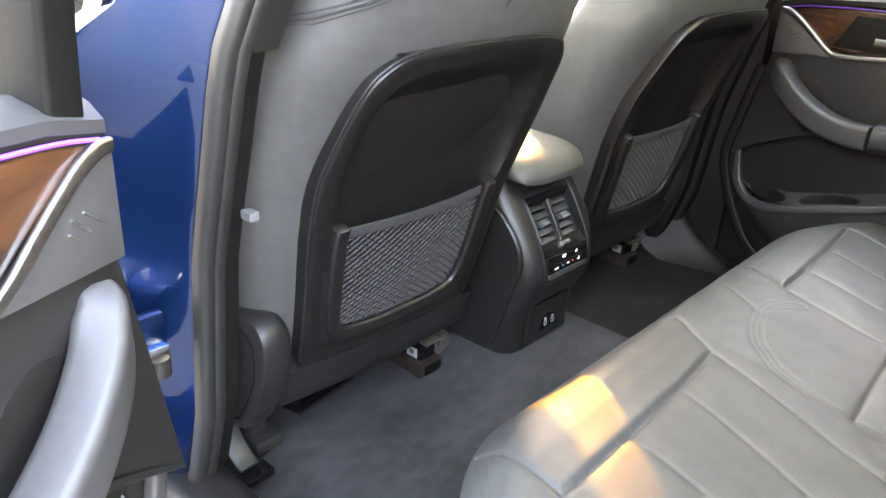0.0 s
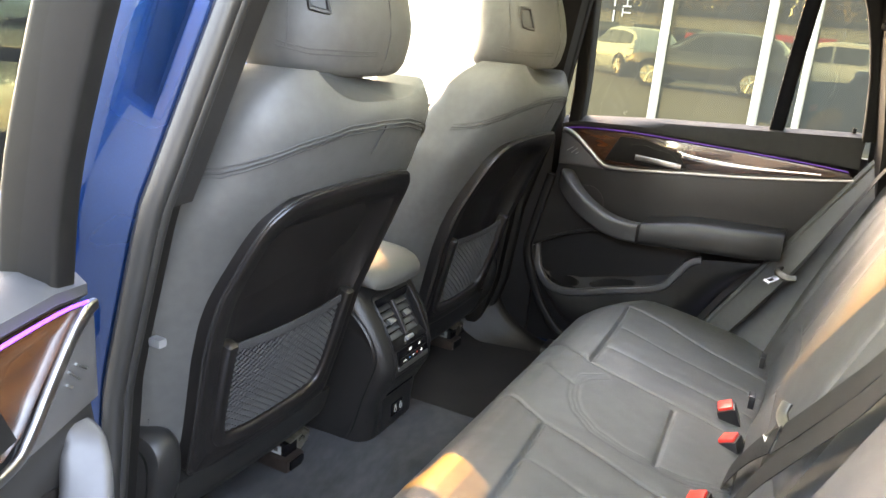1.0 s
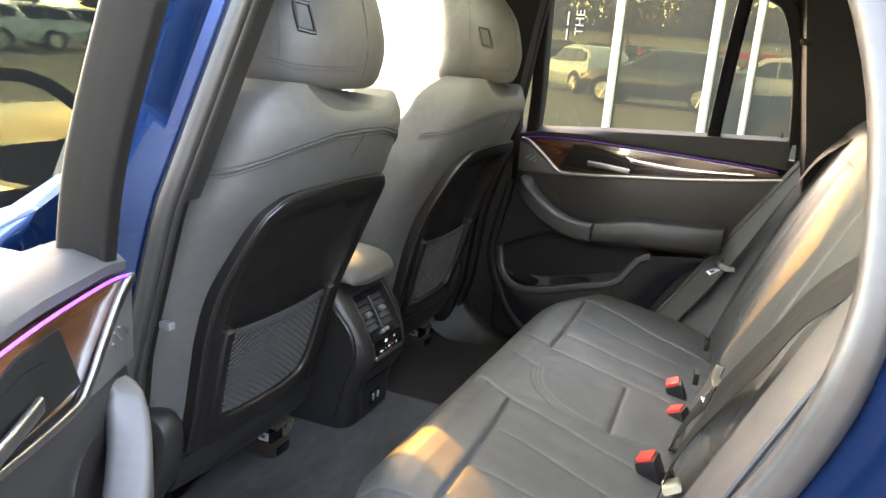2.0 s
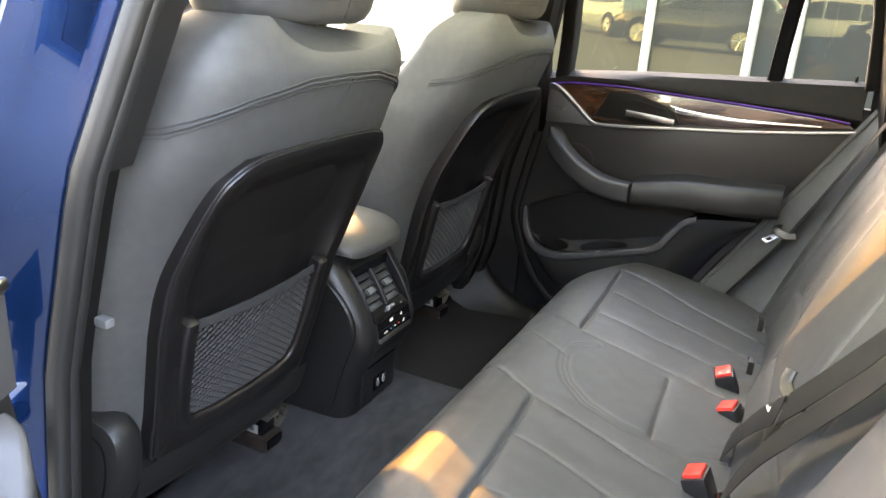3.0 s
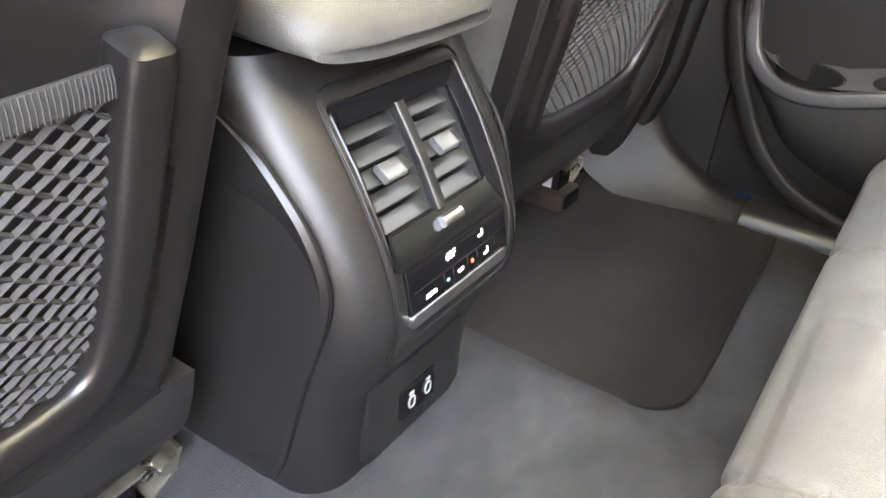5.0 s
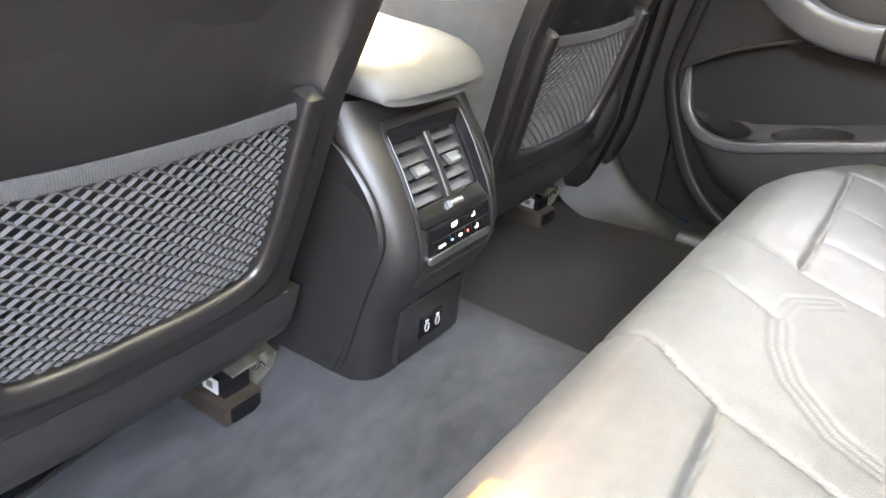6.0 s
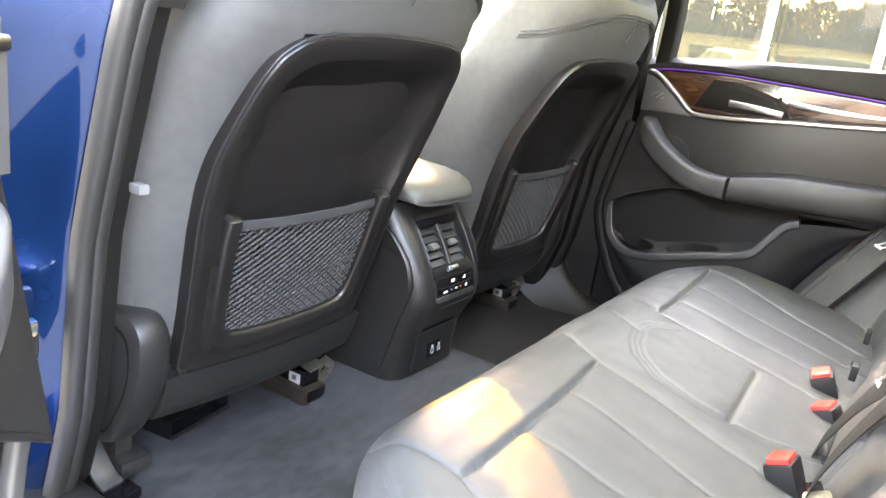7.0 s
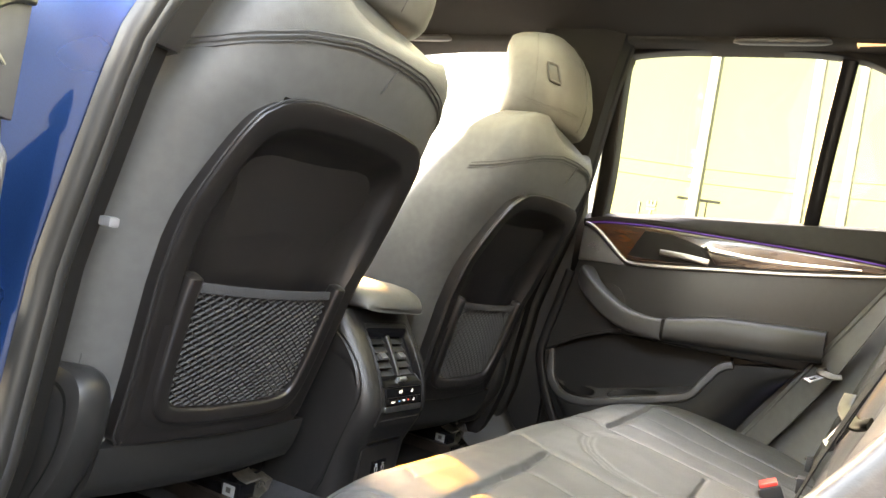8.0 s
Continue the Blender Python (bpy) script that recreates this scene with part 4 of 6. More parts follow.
def frame_plate(outer, inner, lift, thick, mat, name, parent, label="", r=0.006, ri=0.003, sink=0.0):
    """A flat frame that follows the console's face; outer and inner are (x0, x1, z0, z1)."""
    def ring(rect, rr, lv, d=0.0):
        x0, x1, z0, z1 = rect[0] + d, rect[1] - d, rect[2] + d, rect[3] - d
        out = []
        for cx, cz, a0 in ((x1 - rr, z1 - rr, 0), (x0 + rr, z1 - rr, 90), (x0 + rr, z0 + rr, 180), (x1 - rr, z0 + rr, 270)):
            out += [on_face(cx + rr * math.cos(radians(a0 + 22.5 * k)), cz + rr * math.sin(radians(a0 + 22.5 * k)), lv) for k in range(5)]
            if a0 in (90, 270):
                lo, hi = z0 + rr, z1 - rr
                side_x = x0 if a0 == 90 else x1
                out += [on_face(side_x, hi + (lo - hi) * (k / 9 if a0 == 90 else 1 - k / 9), lv) for k in range(1, 9)]
        return out
    e = 0.0009
    rings = [ring(outer, r, lift - 0.004), ring(outer, r, lift + thick - e), ring(outer, r, lift + thick, e), ring(inner, ri, lift + thick - sink, -e), ring(inner, ri, lift + thick - e - sink), ring(inner, ri, lift - 0.006 - sink)]
    return part(name, loft(rings, cap=False), mat, parent, label)


bezel = frame_plate((-0.0735, 0.0735, 0.598, 0.7745), (-0.0688, 0.0688, 0.612, 0.7665), 0.0, 0.0014, PLASTIC, "vent_surround", console, "black surround with a fine joint line", r=0.012, ri=0.005)
groove = [on_face(x, z, 0.0010) for x, z in [(-0.0765, 0.604), (-0.0748, 0.625)] + [(-0.0742, 0.640 + 0.0125 * k) for k in range(10)] + [(-0.0728, 0.768), (-0.0690, 0.7735), (-0.062, 0.7752), (0.062, 0.7752), (0.0690, 0.7735), (0.0728, 0.768)] + [(0.0742, 0.7525 - 0.0125 * k) for k in range(10)] + [(0.0748, 0.625), (0.0765, 0.604)]]
part("joint_line", sweep(groove, circle(0.0009, 5), up=(0, 1, 0)), BLACKTRIM, bezel, "fine black joint")
vent = frame_plate((-0.0682, 0.0682, 0.669, 0.766), (-0.0588, 0.0588, 0.690, 0.7535), -0.001, 0.0022, GLOSS, "air_vent", console, "gloss black double air vent", r=0.006, sink=0.006)
VENTSILVER = material("grey_satin_slider", (0.11, 0.11, 0.11), 0.35, metal=0.5, scale=120)
DEPTH = material("vent_depth", (0.004, 0.004, 0.004), 0.9)
for cx0, cx1 in VENTS:
    well = loft([[on_face(x, z, o) for x, z in ((cx0, 0.690), (cx1, 0.690), (cx1, 0.754), (cx0, 0.754))] for o in (-0.008, -0.045)])
    bmesh.ops.delete(well, geom=[min(well.faces, key=lambda f: f.calc_center_median().y + f.calc_center_median().z * -0.5)], context="FACES")
    part("vent_opening", well, DEPTH, vent, smooth=False)
    for k in range(5):
        z = 0.6955 + 0.0135 * k
        part("slat", sweep([on_face(cx0 - 0.001, z, -0.015), on_face(cx1 + 0.001, z, -0.015)], rounded(0.013, 0.0022, 0.0009), up=(0, -0.55, 0.83)), SLAT, vent)
    mid = (cx0 + cx1) / 2
    part("vent_tab", sweep([on_face(mid - 0.010, 0.7225, -0.008), on_face(mid + 0.010, 0.7225, -0.008)], rounded(0.014, 0.006, 0.002), up=(0, -0.55, 0.83)), VENTSILVER, vent, "satin silver slider")
part("divider", sweep([on_face(0, 0.6885, -0.007), on_face(0, 0.72, -0.007), on_face(0, 0.755, -0.007)], rounded(0.009, 0.010, 0.0025), up=(1, 0, 0)), TRIMGREY, vent)
part("vent_wheel", sweep([on_face(-0.010, 0.6815, -0.001), on_face(0.012, 0.6815, -0.001)], rounded(0.010, 0.008, 0.003), up=(0, 0.55, 0.83)), SILVER, vent, "small ribbed thumb wheel")
climate = part("climate_panel", loft([[on_face(x, 0.6375 + 0.0305 * k / 10, o) for x, o in ((-0.0612, -0.002), (-0.0612, 0.0016), (-0.0606, 0.0022), (0.0606, 0.0022), (0.0612, 0.0016), (0.0612, -0.002))] for k in range(11)]), GLOSS, console, "gloss black climate panel with lit figures")
plate(-0.0602, 0.0602, 0.6270, 0.6372, 0.0, 0.0034, SILVER, "silver_strip", climate, "curved satin silver strip", r=0.003)


def lettering(text, size, x, z, mat, parent, lift=0.0025, name="lettering"):
    cu = bpy.data.curves.new(name, "FONT")
    cu.body, cu.size, cu.align_x, cu.align_y, cu.extrude = text, size, "CENTER", "CENTER", 0.0002
    ob = new(name, cu)
    me = bpy.data.meshes.new_from_object(ob.evaluated_get(bpy.context.evaluated_depsgraph_get()))
    bpy.data.objects.remove(ob)
    me.materials.append(mat)
    p, q = on_face(x, z - 0.003, lift), on_face(x, z + 0.003, lift)
    up = (q - p).normalized()
    m = Matrix((Vector((1, 0, 0)), up, Vector((1, 0, 0)).cross(up))).transposed().to_4x4()
    m.translation = (p + q) / 2
    me.transform(m)
    o = new(name, me)
    o.parent = parent
    return o


lettering("60F", 0.0082, -0.012, 0.6605, SCREEN, climate)
lettering("AUTO", 0.0046, -0.038, 0.6440, SCREEN, climate)
lettering("OFF", 0.0042, -0.002, 0.6450, SCREEN, climate)
for x, z, w, h, mt in ((0.026, 0.6595, 0.006, 0.0018, SCREEN), (0.0285, 0.6615, 0.0018, 0.0045, SCREEN), (0.031, 0.6440, 0.006, 0.0018, SCREEN), (0.0335, 0.6460, 0.0018, 0.0045, SCREEN), (-0.018, 0.6448, 0.003, 0.002, emitter("blue_print", (0.1, 0.4, 0.9), 0.005)), (0.013, 0.6455, 0.003, 0.003, emitter("red_print", (0.9, 0.1, 0.06), 0.005))):
    plate(x - w / 2, x + w / 2, z - h / 2, z + h / 2, 0.0021, 0.0005, mt, "icon", climate, r=0.0008)
for x in (-0.022, -0.011, 0.007, 0.020, 0.044):
    plate(x - 0.0005, x + 0.0005, 0.6385, 0.6510, 0.0021, 0.0003, TRIMGREY, "key_gap", climate, r=0.0003)
plate(-0.056, 0.056, 0.6515, 0.6523, 0.0021, 0.0003, TRIMGREY, "key_gap", climate, r=0.0003)
# Solid block, nothing is cut out; its black imitates the slot's shade.
part("slot_shade_block", box(-0.055, 0.055, -0.012, 0.03, 0.560, 0.582, 0.004), GLOSS, console, "solid black block imitating the shade in the storage slot")
part("lower_panel", box(-0.060, 0.060, -0.006, 0.01, 0.476, 0.556, 0.006), PLASTIC, console, "flat lower cover with two sockets")
usb = part("socket_plate", box(-0.022, 0.024, -0.0085, 0.0, 0.497, 0.526, 0.002), GLOSS, console, "gloss plate with two charging sockets")
for x in (-0.009, 0.013):
    part("socket", sweep(smooth_path([Vector((x - 0.003, -0.0095, 0.506)), Vector((x + 0.003, -0.0095, 0.506)), Vector((x + 0.003, -0.0095, 0.515)), Vector((x - 0.003, -0.0095, 0.515))], 4, True), circle(0.0007, 6), up=(0, 1, 0)), WHITE, usb, "outlined socket")
    part("socket_mark", box(x - 0.003, x + 0.003, -0.0095, -0.0085, 0.5175, 0.521, 0.0008), WHITE, usb)

# ---- rear bench ----
def bench_top(x, y):
    z = lerp(-y, [0.26, 0.275, 0.29, 0.31, 0.34, 0.375, 0.45, 0.60, 0.70, 0.74], [0.640, 0.652, 0.660, 0.6655, 0.6675, 0.665, 0.655, 0.629, 0.608, 0.59])
    # the outer seats are dished between bolsters, the middle seat stands a little proud
    for c, w in ((-0.35, 0.21), (0.37, 0.19)):
        z -= 0.005 * max(0.0, 1 - ((x - c) / w) ** 2) * lerp(-y, [0.38, 0.50, 0.7], [0, 1, 1])
    z += 0.004 * max(0.0, 1 - ((x - 0.02) / 0.13) ** 2)
    return z


TRANS_L = [(-0.541, -0.394), (-0.39, -0.390), (-0.238, -0.384), (-0.136, -0.376)]
TRANS_R = [(0.158, -0.370), (0.35, -0.366), (0.497, -0.360), (0.548, -0.357)]
MID_L = [(-0.136, -0.376), (-0.165, -0.488), (-0.187, -0.580), (-0.203, -0.70)]
MID_R = [(0.158, -0.370), (0.134, -0.49), (0.122, -0.60), (0.112, -0.70)]
ROLL_L = [(-0.136, -0.376), (-0.112, -0.335), (-0.075, -0.29), (-0.060, -0.25)]
ROLL_R = [(0.158, -0.370), (0.190, -0.32), (0.225, -0.28), (0.245, -0.25)]
END_L = [(-0.541, -0.394), (-0.534, -0.335), (-0.530, -0.300), (-0.535, -0.26)]
SIDE_L = [(-0.541, -0.394), (-0.57, -0.46), (-0.585, -0.70)]
SIDE_R = [(0.548, -0.357), (0.515, -0.47), (0.470, -0.58), (0.445, -0.70)]
SEAMS = [TRANS_L, TRANS_R, MID_L, MID_R, ROLL_L, ROLL_R, END_L, SIDE_L, SIDE_R]
SOFT = [[(-0.397, -0.394), (-0.402, -0.47), (-0.405, -0.54), (-0.41, -0.70)], [(-0.258, -0.388), (-0.277, -0.487), (-0.301, -0.576), (-0.335, -0.70)],
        [(0.40, -0.365), (0.375, -0.485), (0.352, -0.60), (0.34, -0.70)], [(0.27, -0.368), (0.25, -0.49), (0.235, -0.60), (0.23, -0.70)],
        [(0.118, -0.262), (0.060, -0.33), (0.032, -0.376)]]
LOOP = [(0.113, -0.415), (0.078, -0.384), (0.032, -0.379), (-0.022, -0.392), (-0.060, -0.412), (-0.098, -0.455), (-0.116, -0.517), (-0.118, -0.560), (-0.118, -0.60), (-0.112, -0.63), (-0.095, -0.667), (-0.075, -0.70)]
SHORT = [(-0.112, -0.570), (0.095, -0.560)]
STITCH = [(-0.541, -0.285), (-0.584, -0.327), (-0.615, -0.363), (-0.629, -0.40), (-0.638, -0.70)]
rear_seat = thing("rear_seat", "black leather rear bench seat with stitched panels, partly sunlit", "car seat")


def seam_y(line, x):
    return lerp(x, [p[0] for p in line], [p[1] for p in line])


def bench_point(u, v):
    x = -0.665 + 1.33 * u
    # v runs from the floor up the front roll, then back over the top
    if v < 0.22:
        k = v / 0.22
        if k < 0.5:
            y, z = -0.315 + 0.035 * k * 2, 0.47 + 0.12 * k * 2
        else:
            a = (k - 0.5) * 2
            y, z = -0.28 + 0.025 * math.sin(a * math.pi) + 0.02 * a, 0.59 + 0.05 * a
    else:
        y = -0.26 - 0.47 * ((v - 0.22) / 0.78)
        z = bench_top(x, y)
    end = max(0.0, abs(x) - 0.45) / 0.21
    y -= 0.115 * end ** 2 * lerp(v, [0, 0.22, 0.45, 1], [1, 1, 0.55, 0])
    z -= 0.035 * max(0.0, (abs(x) - 0.62) / 0.045) ** 2
    z += 0.0018 * noise.noise(Vector((x * 11, y * 11, 2.0))) + 0.0007 * noise.noise(Vector((x * 32, y * 24, 5.0)))
    if v > 0.2:
        # the front roll stands proud of the panels behind it
        for line in (TRANS_L, TRANS_R):
            if line[0][0] < x < line[-1][0]:
                g = y - seam_y(line, x)
                edge = min(1.0, (x - line[0][0]) / 0.03, (line[-1][0] - x) / 0.03)
                z += edge * (0.0045 * math.exp(-g / 0.025) * (1 - math.exp(-(g / 0.004) ** 2)) if g > 0 else -0.0034 * math.exp(g / 0.015))
        d = dist_to_lines(x, y, SEAMS)
        z -= 0.0042 * math.exp(-(d / 0.0024) ** 2) + 0.0014 * math.exp(-(d / 0.012) ** 2)
        d = dist_to_lines(x, y, SOFT)
        z -= 0.0016 * math.exp(-(d / 0.0035) ** 2) + 0.0012 * math.exp(-(d / 0.016) ** 2)
        d = dist_to_lines(x, y, [SHORT])
        z -= 0.0042 * math.exp(-(d / 0.003) ** 2) + 0.002 * math.exp(-(d / 0.012) ** 2)
        d = min(dist_to_lines(x, y, [LOOP]), 0.003 + 1.4 * dist_to_lines(x, y, [STITCH]))
        z -= 0.0015 * math.exp(-(d / 0.0032) ** 2) + 0.0013 * math.exp(-((d - 0.0085) / 0.0030) ** 2)
    else:
        d = min(abs(x + 0.058), abs(x - 0.247))
        y += -0.004 * math.exp(-(d / 0.005) ** 2)
    return (x, y, z)


def panels(nu, nv, f, which, parent, mat, labels):
    """One smooth sheet cut along its seams into panels, which(u, v) names each one."""
    pts = [[Vector(f(i / nu, j / nv)) for j in range(nv + 1)] for i in range(nu + 1)]
    nor = {}
    for i in range(nu + 1):
        for j in range(nv + 1):
            du = pts[min(i + 1, nu)][j] - pts[max(i - 1, 0)][j]
            dv = pts[i][min(j + 1, nv)] - pts[i][max(j - 1, 0)]
            nor[i, j] = du.cross(dv).normalized()
    sets = {}
    for i in range(nu):
        for j in range(nv):
            sets.setdefault(which((i + 0.5) / nu, (j + 0.5) / nv, pts[i][j]), []).append((i, j))
    for key, cells in sets.items():
        index, verts, faces = {}, [], []
        for i, j in cells:
            face = []
            for c in ((i, j), (i + 1, j), (i + 1, j + 1), (i, j + 1)):
                if c not in index:
                    index[c] = len(verts)
                    verts.append(c)
                face.append(index[c])
            faces.append(face)
        me = bpy.data.meshes.new(key[0])
        me.from_pydata([pts[i][j] for i, j in verts], [], faces)
        me.materials.append(mat)
        me.polygons.foreach_set("use_smooth", [True] * len(me.polygons))
        me.normals_split_custom_set_from_vertices([nor[c] for c in verts])
        ob = new(key[0], me)
        ob.parent = parent
        tagged(ob, labels.get(key[0], ""))


def bench_zone(u, v, p):
    x, y = p.x, p.y
    if x < -0.55 and x < lerp(-y, [0.25, 0.30, 0.33, 0.365, 0.40, 0.70], [-0.53, -0.55, -0.59, -0.615, -0.63, -0.64]):
        return ("cushion_end", 0)
    if v < 0.22 or y > (seam_y(TRANS_L, x) if x < 0 else seam_y(TRANS_R, x)):
        left = lerp(-y, [0.25, 0.29, 0.335, 0.376], [-0.060, -0.075, -0.112, -0.136])
        right = lerp(-y, [0.25, 0.28, 0.32, 0.37], [0.245, 0.225, 0.19, 0.158])
        return ("front_roll", 0 if x < left else 2 if x > right else 1)
    left = lerp(-y, [0.376, 0.488, 0.58, 0.70], [-0.136, -0.165, -0.187, -0.203])
    right = lerp(-y, [0.37, 0.49, 0.60, 0.70], [0.158, 0.134, 0.122, 0.112])
    if left < x < right:
        return ("middle_panel", 0)
    return ("seat_panel", 0 if x < 0 else 1)


panels(420, 190, bench_point, bench_zone, rear_seat, LEATHER, {"middle_panel": "middle seat with a looped double seam"})


def rest_line(z):
    s = (z - 0.60) / 0.93
    return -0.690 - 0.31 * s - 0.10 * s * s


def rest_point(u, v):
    x = -0.60 + 1.22 * u
    s = 0.70 * v
    y = -0.690 - 0.31 * s - 0.10 * s * s
    z = 0.60 + 0.93 * s
    puff = 0.0
    for c, w in ((-0.36, 0.20), (0.38, 0.20)):
        puff -= 0.018 * max(0.0, 1 - ((x - c) / w) ** 2)
    puff += 0.012 * max(0.0, (abs(x) - 0.5) / 0.1)
    lines = [[(-0.17, 0), (-0.15, 0.7)], [(0.20, 0), (0.18, 0.7)], [(-0.56, 0.1), (-0.52, 0.56)], [(0.57, 0.1), (0.54, 0.56)], [(-0.52, 0.56), (-0.15, 0.56)], [(0.18, 0.56), (0.54, 0.56)], [(-0.17, 0.10), (0.20, 0.10)], [(0.24, 0.13), (0.50, 0.13)], [(-0.5, 0.13), (-0.2, 0.13)],
             [(0.30, 0.13), (0.29, 0.56)], [(0.44, 0.13), (0.43, 0.56)], [(-0.29, 0.13), (-0.28, 0.56)], [(-0.42, 0.13), (-0.41, 0.56)]]
    d = dist_to_lines(x, s, lines)
    puff -= 0.005 * math.exp(-(d / 0.0045) ** 2) + 0.003 * math.exp(-(d / 0.016) ** 2)
    roll = max(0.0, (s - 0.62) / 0.08)
    y -= 0.05 * roll ** 2
    return (x, y + puff, z - 0.012 * roll ** 3)


def rest_zone(u, v, p):
    s = 0.7 * v
    if p.x < -0.17 + 0.03 * s:
        return ("backrest_panel", 0)
    return ("backrest_panel", 2) if p.x > 0.20 - 0.03 * s else ("backrest_middle", 0)


panels(240, 110, rest_point, rest_zone, rear_seat, LEATHER, {"backrest_middle": "folding middle of the backrest"})
part("core", loft([[(x, y, z) for y, z in ((-0.76, 0.55), (-1.02, 1.20), (-1.15, 1.20), (-0.95, 0.55))] for x in (-0.59, 0.61)]), PLASTIC, rear_seat, "black carpeted back of the rest")
# bolsters between backrest and doors, each with its piping
for side in (-1, 1):
    rings, pipe = [], []
    for z in [0.56 + 0.64 * k / 20 for k in range(21)]:
        if side < 0:
            y = rest_line(z)
            f = lerp(z, [0.56, 0.70, 0.9, 1.2], [0.030, 0.026, 0.020, 0.016])
            prof = [(0.478, -0.06), (0.482, -0.012), (0.492, f * 0.55), (0.520, f * 0.88), (0.565, f), (0.62, f * 0.98), (0.668, f * 0.80), (0.690, f * 0.4), (0.700, -0.01), (0.702, -0.12), (0.60, -0.14)]
            pipe.append(Vector((-0.679, y + f * 0.62 + 0.003, z)))
        else:
            y = -0.51 - 0.62 * (z - 0.62)
            prof = [(0.598, -0.20), (0.603, -0.172), (0.618, -0.135), (0.640, -0.10), (0.663, -0.06), (0.685, -0.03), (0.700, -0.013), (0.708, -0.015), (0.712, -0.03), (0.712, -0.25), (0.60, -0.25)]
            pipe.append(Vector((0.690, y - 0.022, z)))
        rings.append([(side * px, y + py, z) for px, py in prof])
    bol = part("side_bolster", loft(rings), LEATHER, rear_seat, "padded leather bolster")
    part("bolster_piping", sweep(pipe, circle(0.0035, 6), up=(0, 1, 0)), LEATHER, bol)

# ---- rear doors ----
HX, HY = 0.86, 0.0
LEVER = material("dark_satin_metal", (0.30, 0.295, 0.285), 0.30, metal=1.0, scale=120, stain=0.05)


def rear_door(side, name, label):
    """Built round its hinge: a points outward, b forward, z up."""
    door = thing(name, label, "door", kind="structure")

    def P3(y, z, x):
        return (side * (x - HX), y - HY, z)

    def panel(nm, outline, x_in, x_out, mat, lbl="", bevel=0.004, parent=None):
        """A plate of outline [(y, z)] from x_out in to x_in."""
        return part(nm, prism(outline, 1.0, lambda y, z, c: P3(y, z, x_out + (x_in - x_out) * c), bevel), mat, parent or door, lbl)
    front = [(-0.30, 0.440), (-0.22, 0.455), (-0.155, 0.485), (-0.105, 0.53), (-0.062, 0.60), (-0.036, 0.66), (-0.022, 0.716), (-0.040, 0.82), (-0.066, 0.94), (-0.078, 1.02), (-0.088, 1.085)]
    rear = [(-0.80, 1.13), (-0.79, 1.05), (-0.70, 0.90), (-0.60, 0.76), (-0.53, 0.66), (-0.47, 0.55), (-0.42, 0.46)]
    # outer skin and core
    rings = []
    for z, xo in ((0.36, 0.86), (0.55, 0.90), (0.80, 0.905), (0.93, 0.90), (1.07, 0.875)):
        y1 = lerp(z, [0.36, 0.5, 0.7, 0.95, 1.1], [-0.50, -0.56, -0.68, -0.86, -0.90])
        rings.append([P3(-0.045, z, 0.808), P3(-0.030, z, xo - 0.03), P3(-0.020, z, xo), P3(y1, z, xo), P3(y1 - 0.005, z, xo - 0.01), P3(y1, z, 0.80)])
    part("skin", loft(rings), PAINT, door, "deep blue painted outer skin")
    rings = []
    for z in (0.40, 0.44, 0.48, 0.54, 0.60, 0.66, 0.72, 0.80, 1.0, 1.085):
        y0 = lerp(z, [0.4, 0.45, 0.5, 0.6, 0.72, 0.94, 1.085], [-0.32, -0.23, -0.14, -0.065, -0.022, -0.064, -0.086]) + 0.008
        y1 = lerp(z, [0.40, 0.55, 0.66, 0.76, 0.90, 1.05, 1.13], [-0.42, -0.49, -0.55, -0.62, -0.72, -0.81, -0.82])
        rings.append([P3(y0, z, 0.775), P3(y0 + 0.03, z, 0.805), P3(y1 - 0.02, z, 0.805), P3(y1, z, 0.775)])
    part("inner_frame", loft(rings), RUBBER, door, "dark door edge with its seal")
    # back wall of the pocket
    panel("lining", front + rear, 0.770, 0.780, TRIMGREY, "dark inner lining")
    # upper panel down to the pocket's top
    panel("upper_panel", [(-0.018, 0.716), (-0.040, 0.82), (-0.066, 0.94), (-0.076, 0.985), (-0.80, 1.05), (-0.70, 0.90), (-0.635, 0.80), (-0.47, 0.80), (-0.33, 0.80), (-0.25, 0.805), (-0.16, 0.795), (-0.09, 0.765)], 0.705, 0.768, TRIMGREY, "soft dark grey panel", 0.008)
    # padded top
    rings = []
    for k in range(13):
        y = -0.070 - 0.725 * k / 12
        zt = lerp(-y, [0.07, 0.3, 0.8], [1.098, 1.118, 1.146])
        zb = lerp(-y, [0.07, 0.12, 0.26, 0.75, 0.80], [1.064, 1.076, 1.082, 1.066, 1.060])
        sh = 0.0 if 0 < k < 12 else 0.006
        rings.append([P3(y, z, x) for x, z in ((0.770, zb - 0.02), (0.712 + sh, zb - 0.004), (0.700 + sh, zb + 0.006), (0.700 + sh, zb + 0.016), (0.712 + sh, zt - 0.006), (0.735, zt + 0.002), (0.775, zt))])
    # One leather: the open door's ledge is paler to imitate sky light on it.
    part("padded_top", loft(rings), LEDGE if side > 0 else PULLGREY, door, "padded black leather ledge, toned paler on the sky-lit door")
    # decor: triangle, wood, silver line, light strip, handle
    panel("speaker_triangle", [(-0.074, 1.064), (-0.100, 1.060), (-0.150, 1.020), (-0.190, 0.988), (-0.20, 0.975), (-0.074, 0.972)], 0.698, 0.766, PULLGREY, "grey corner cover with a small emblem", 0.003)
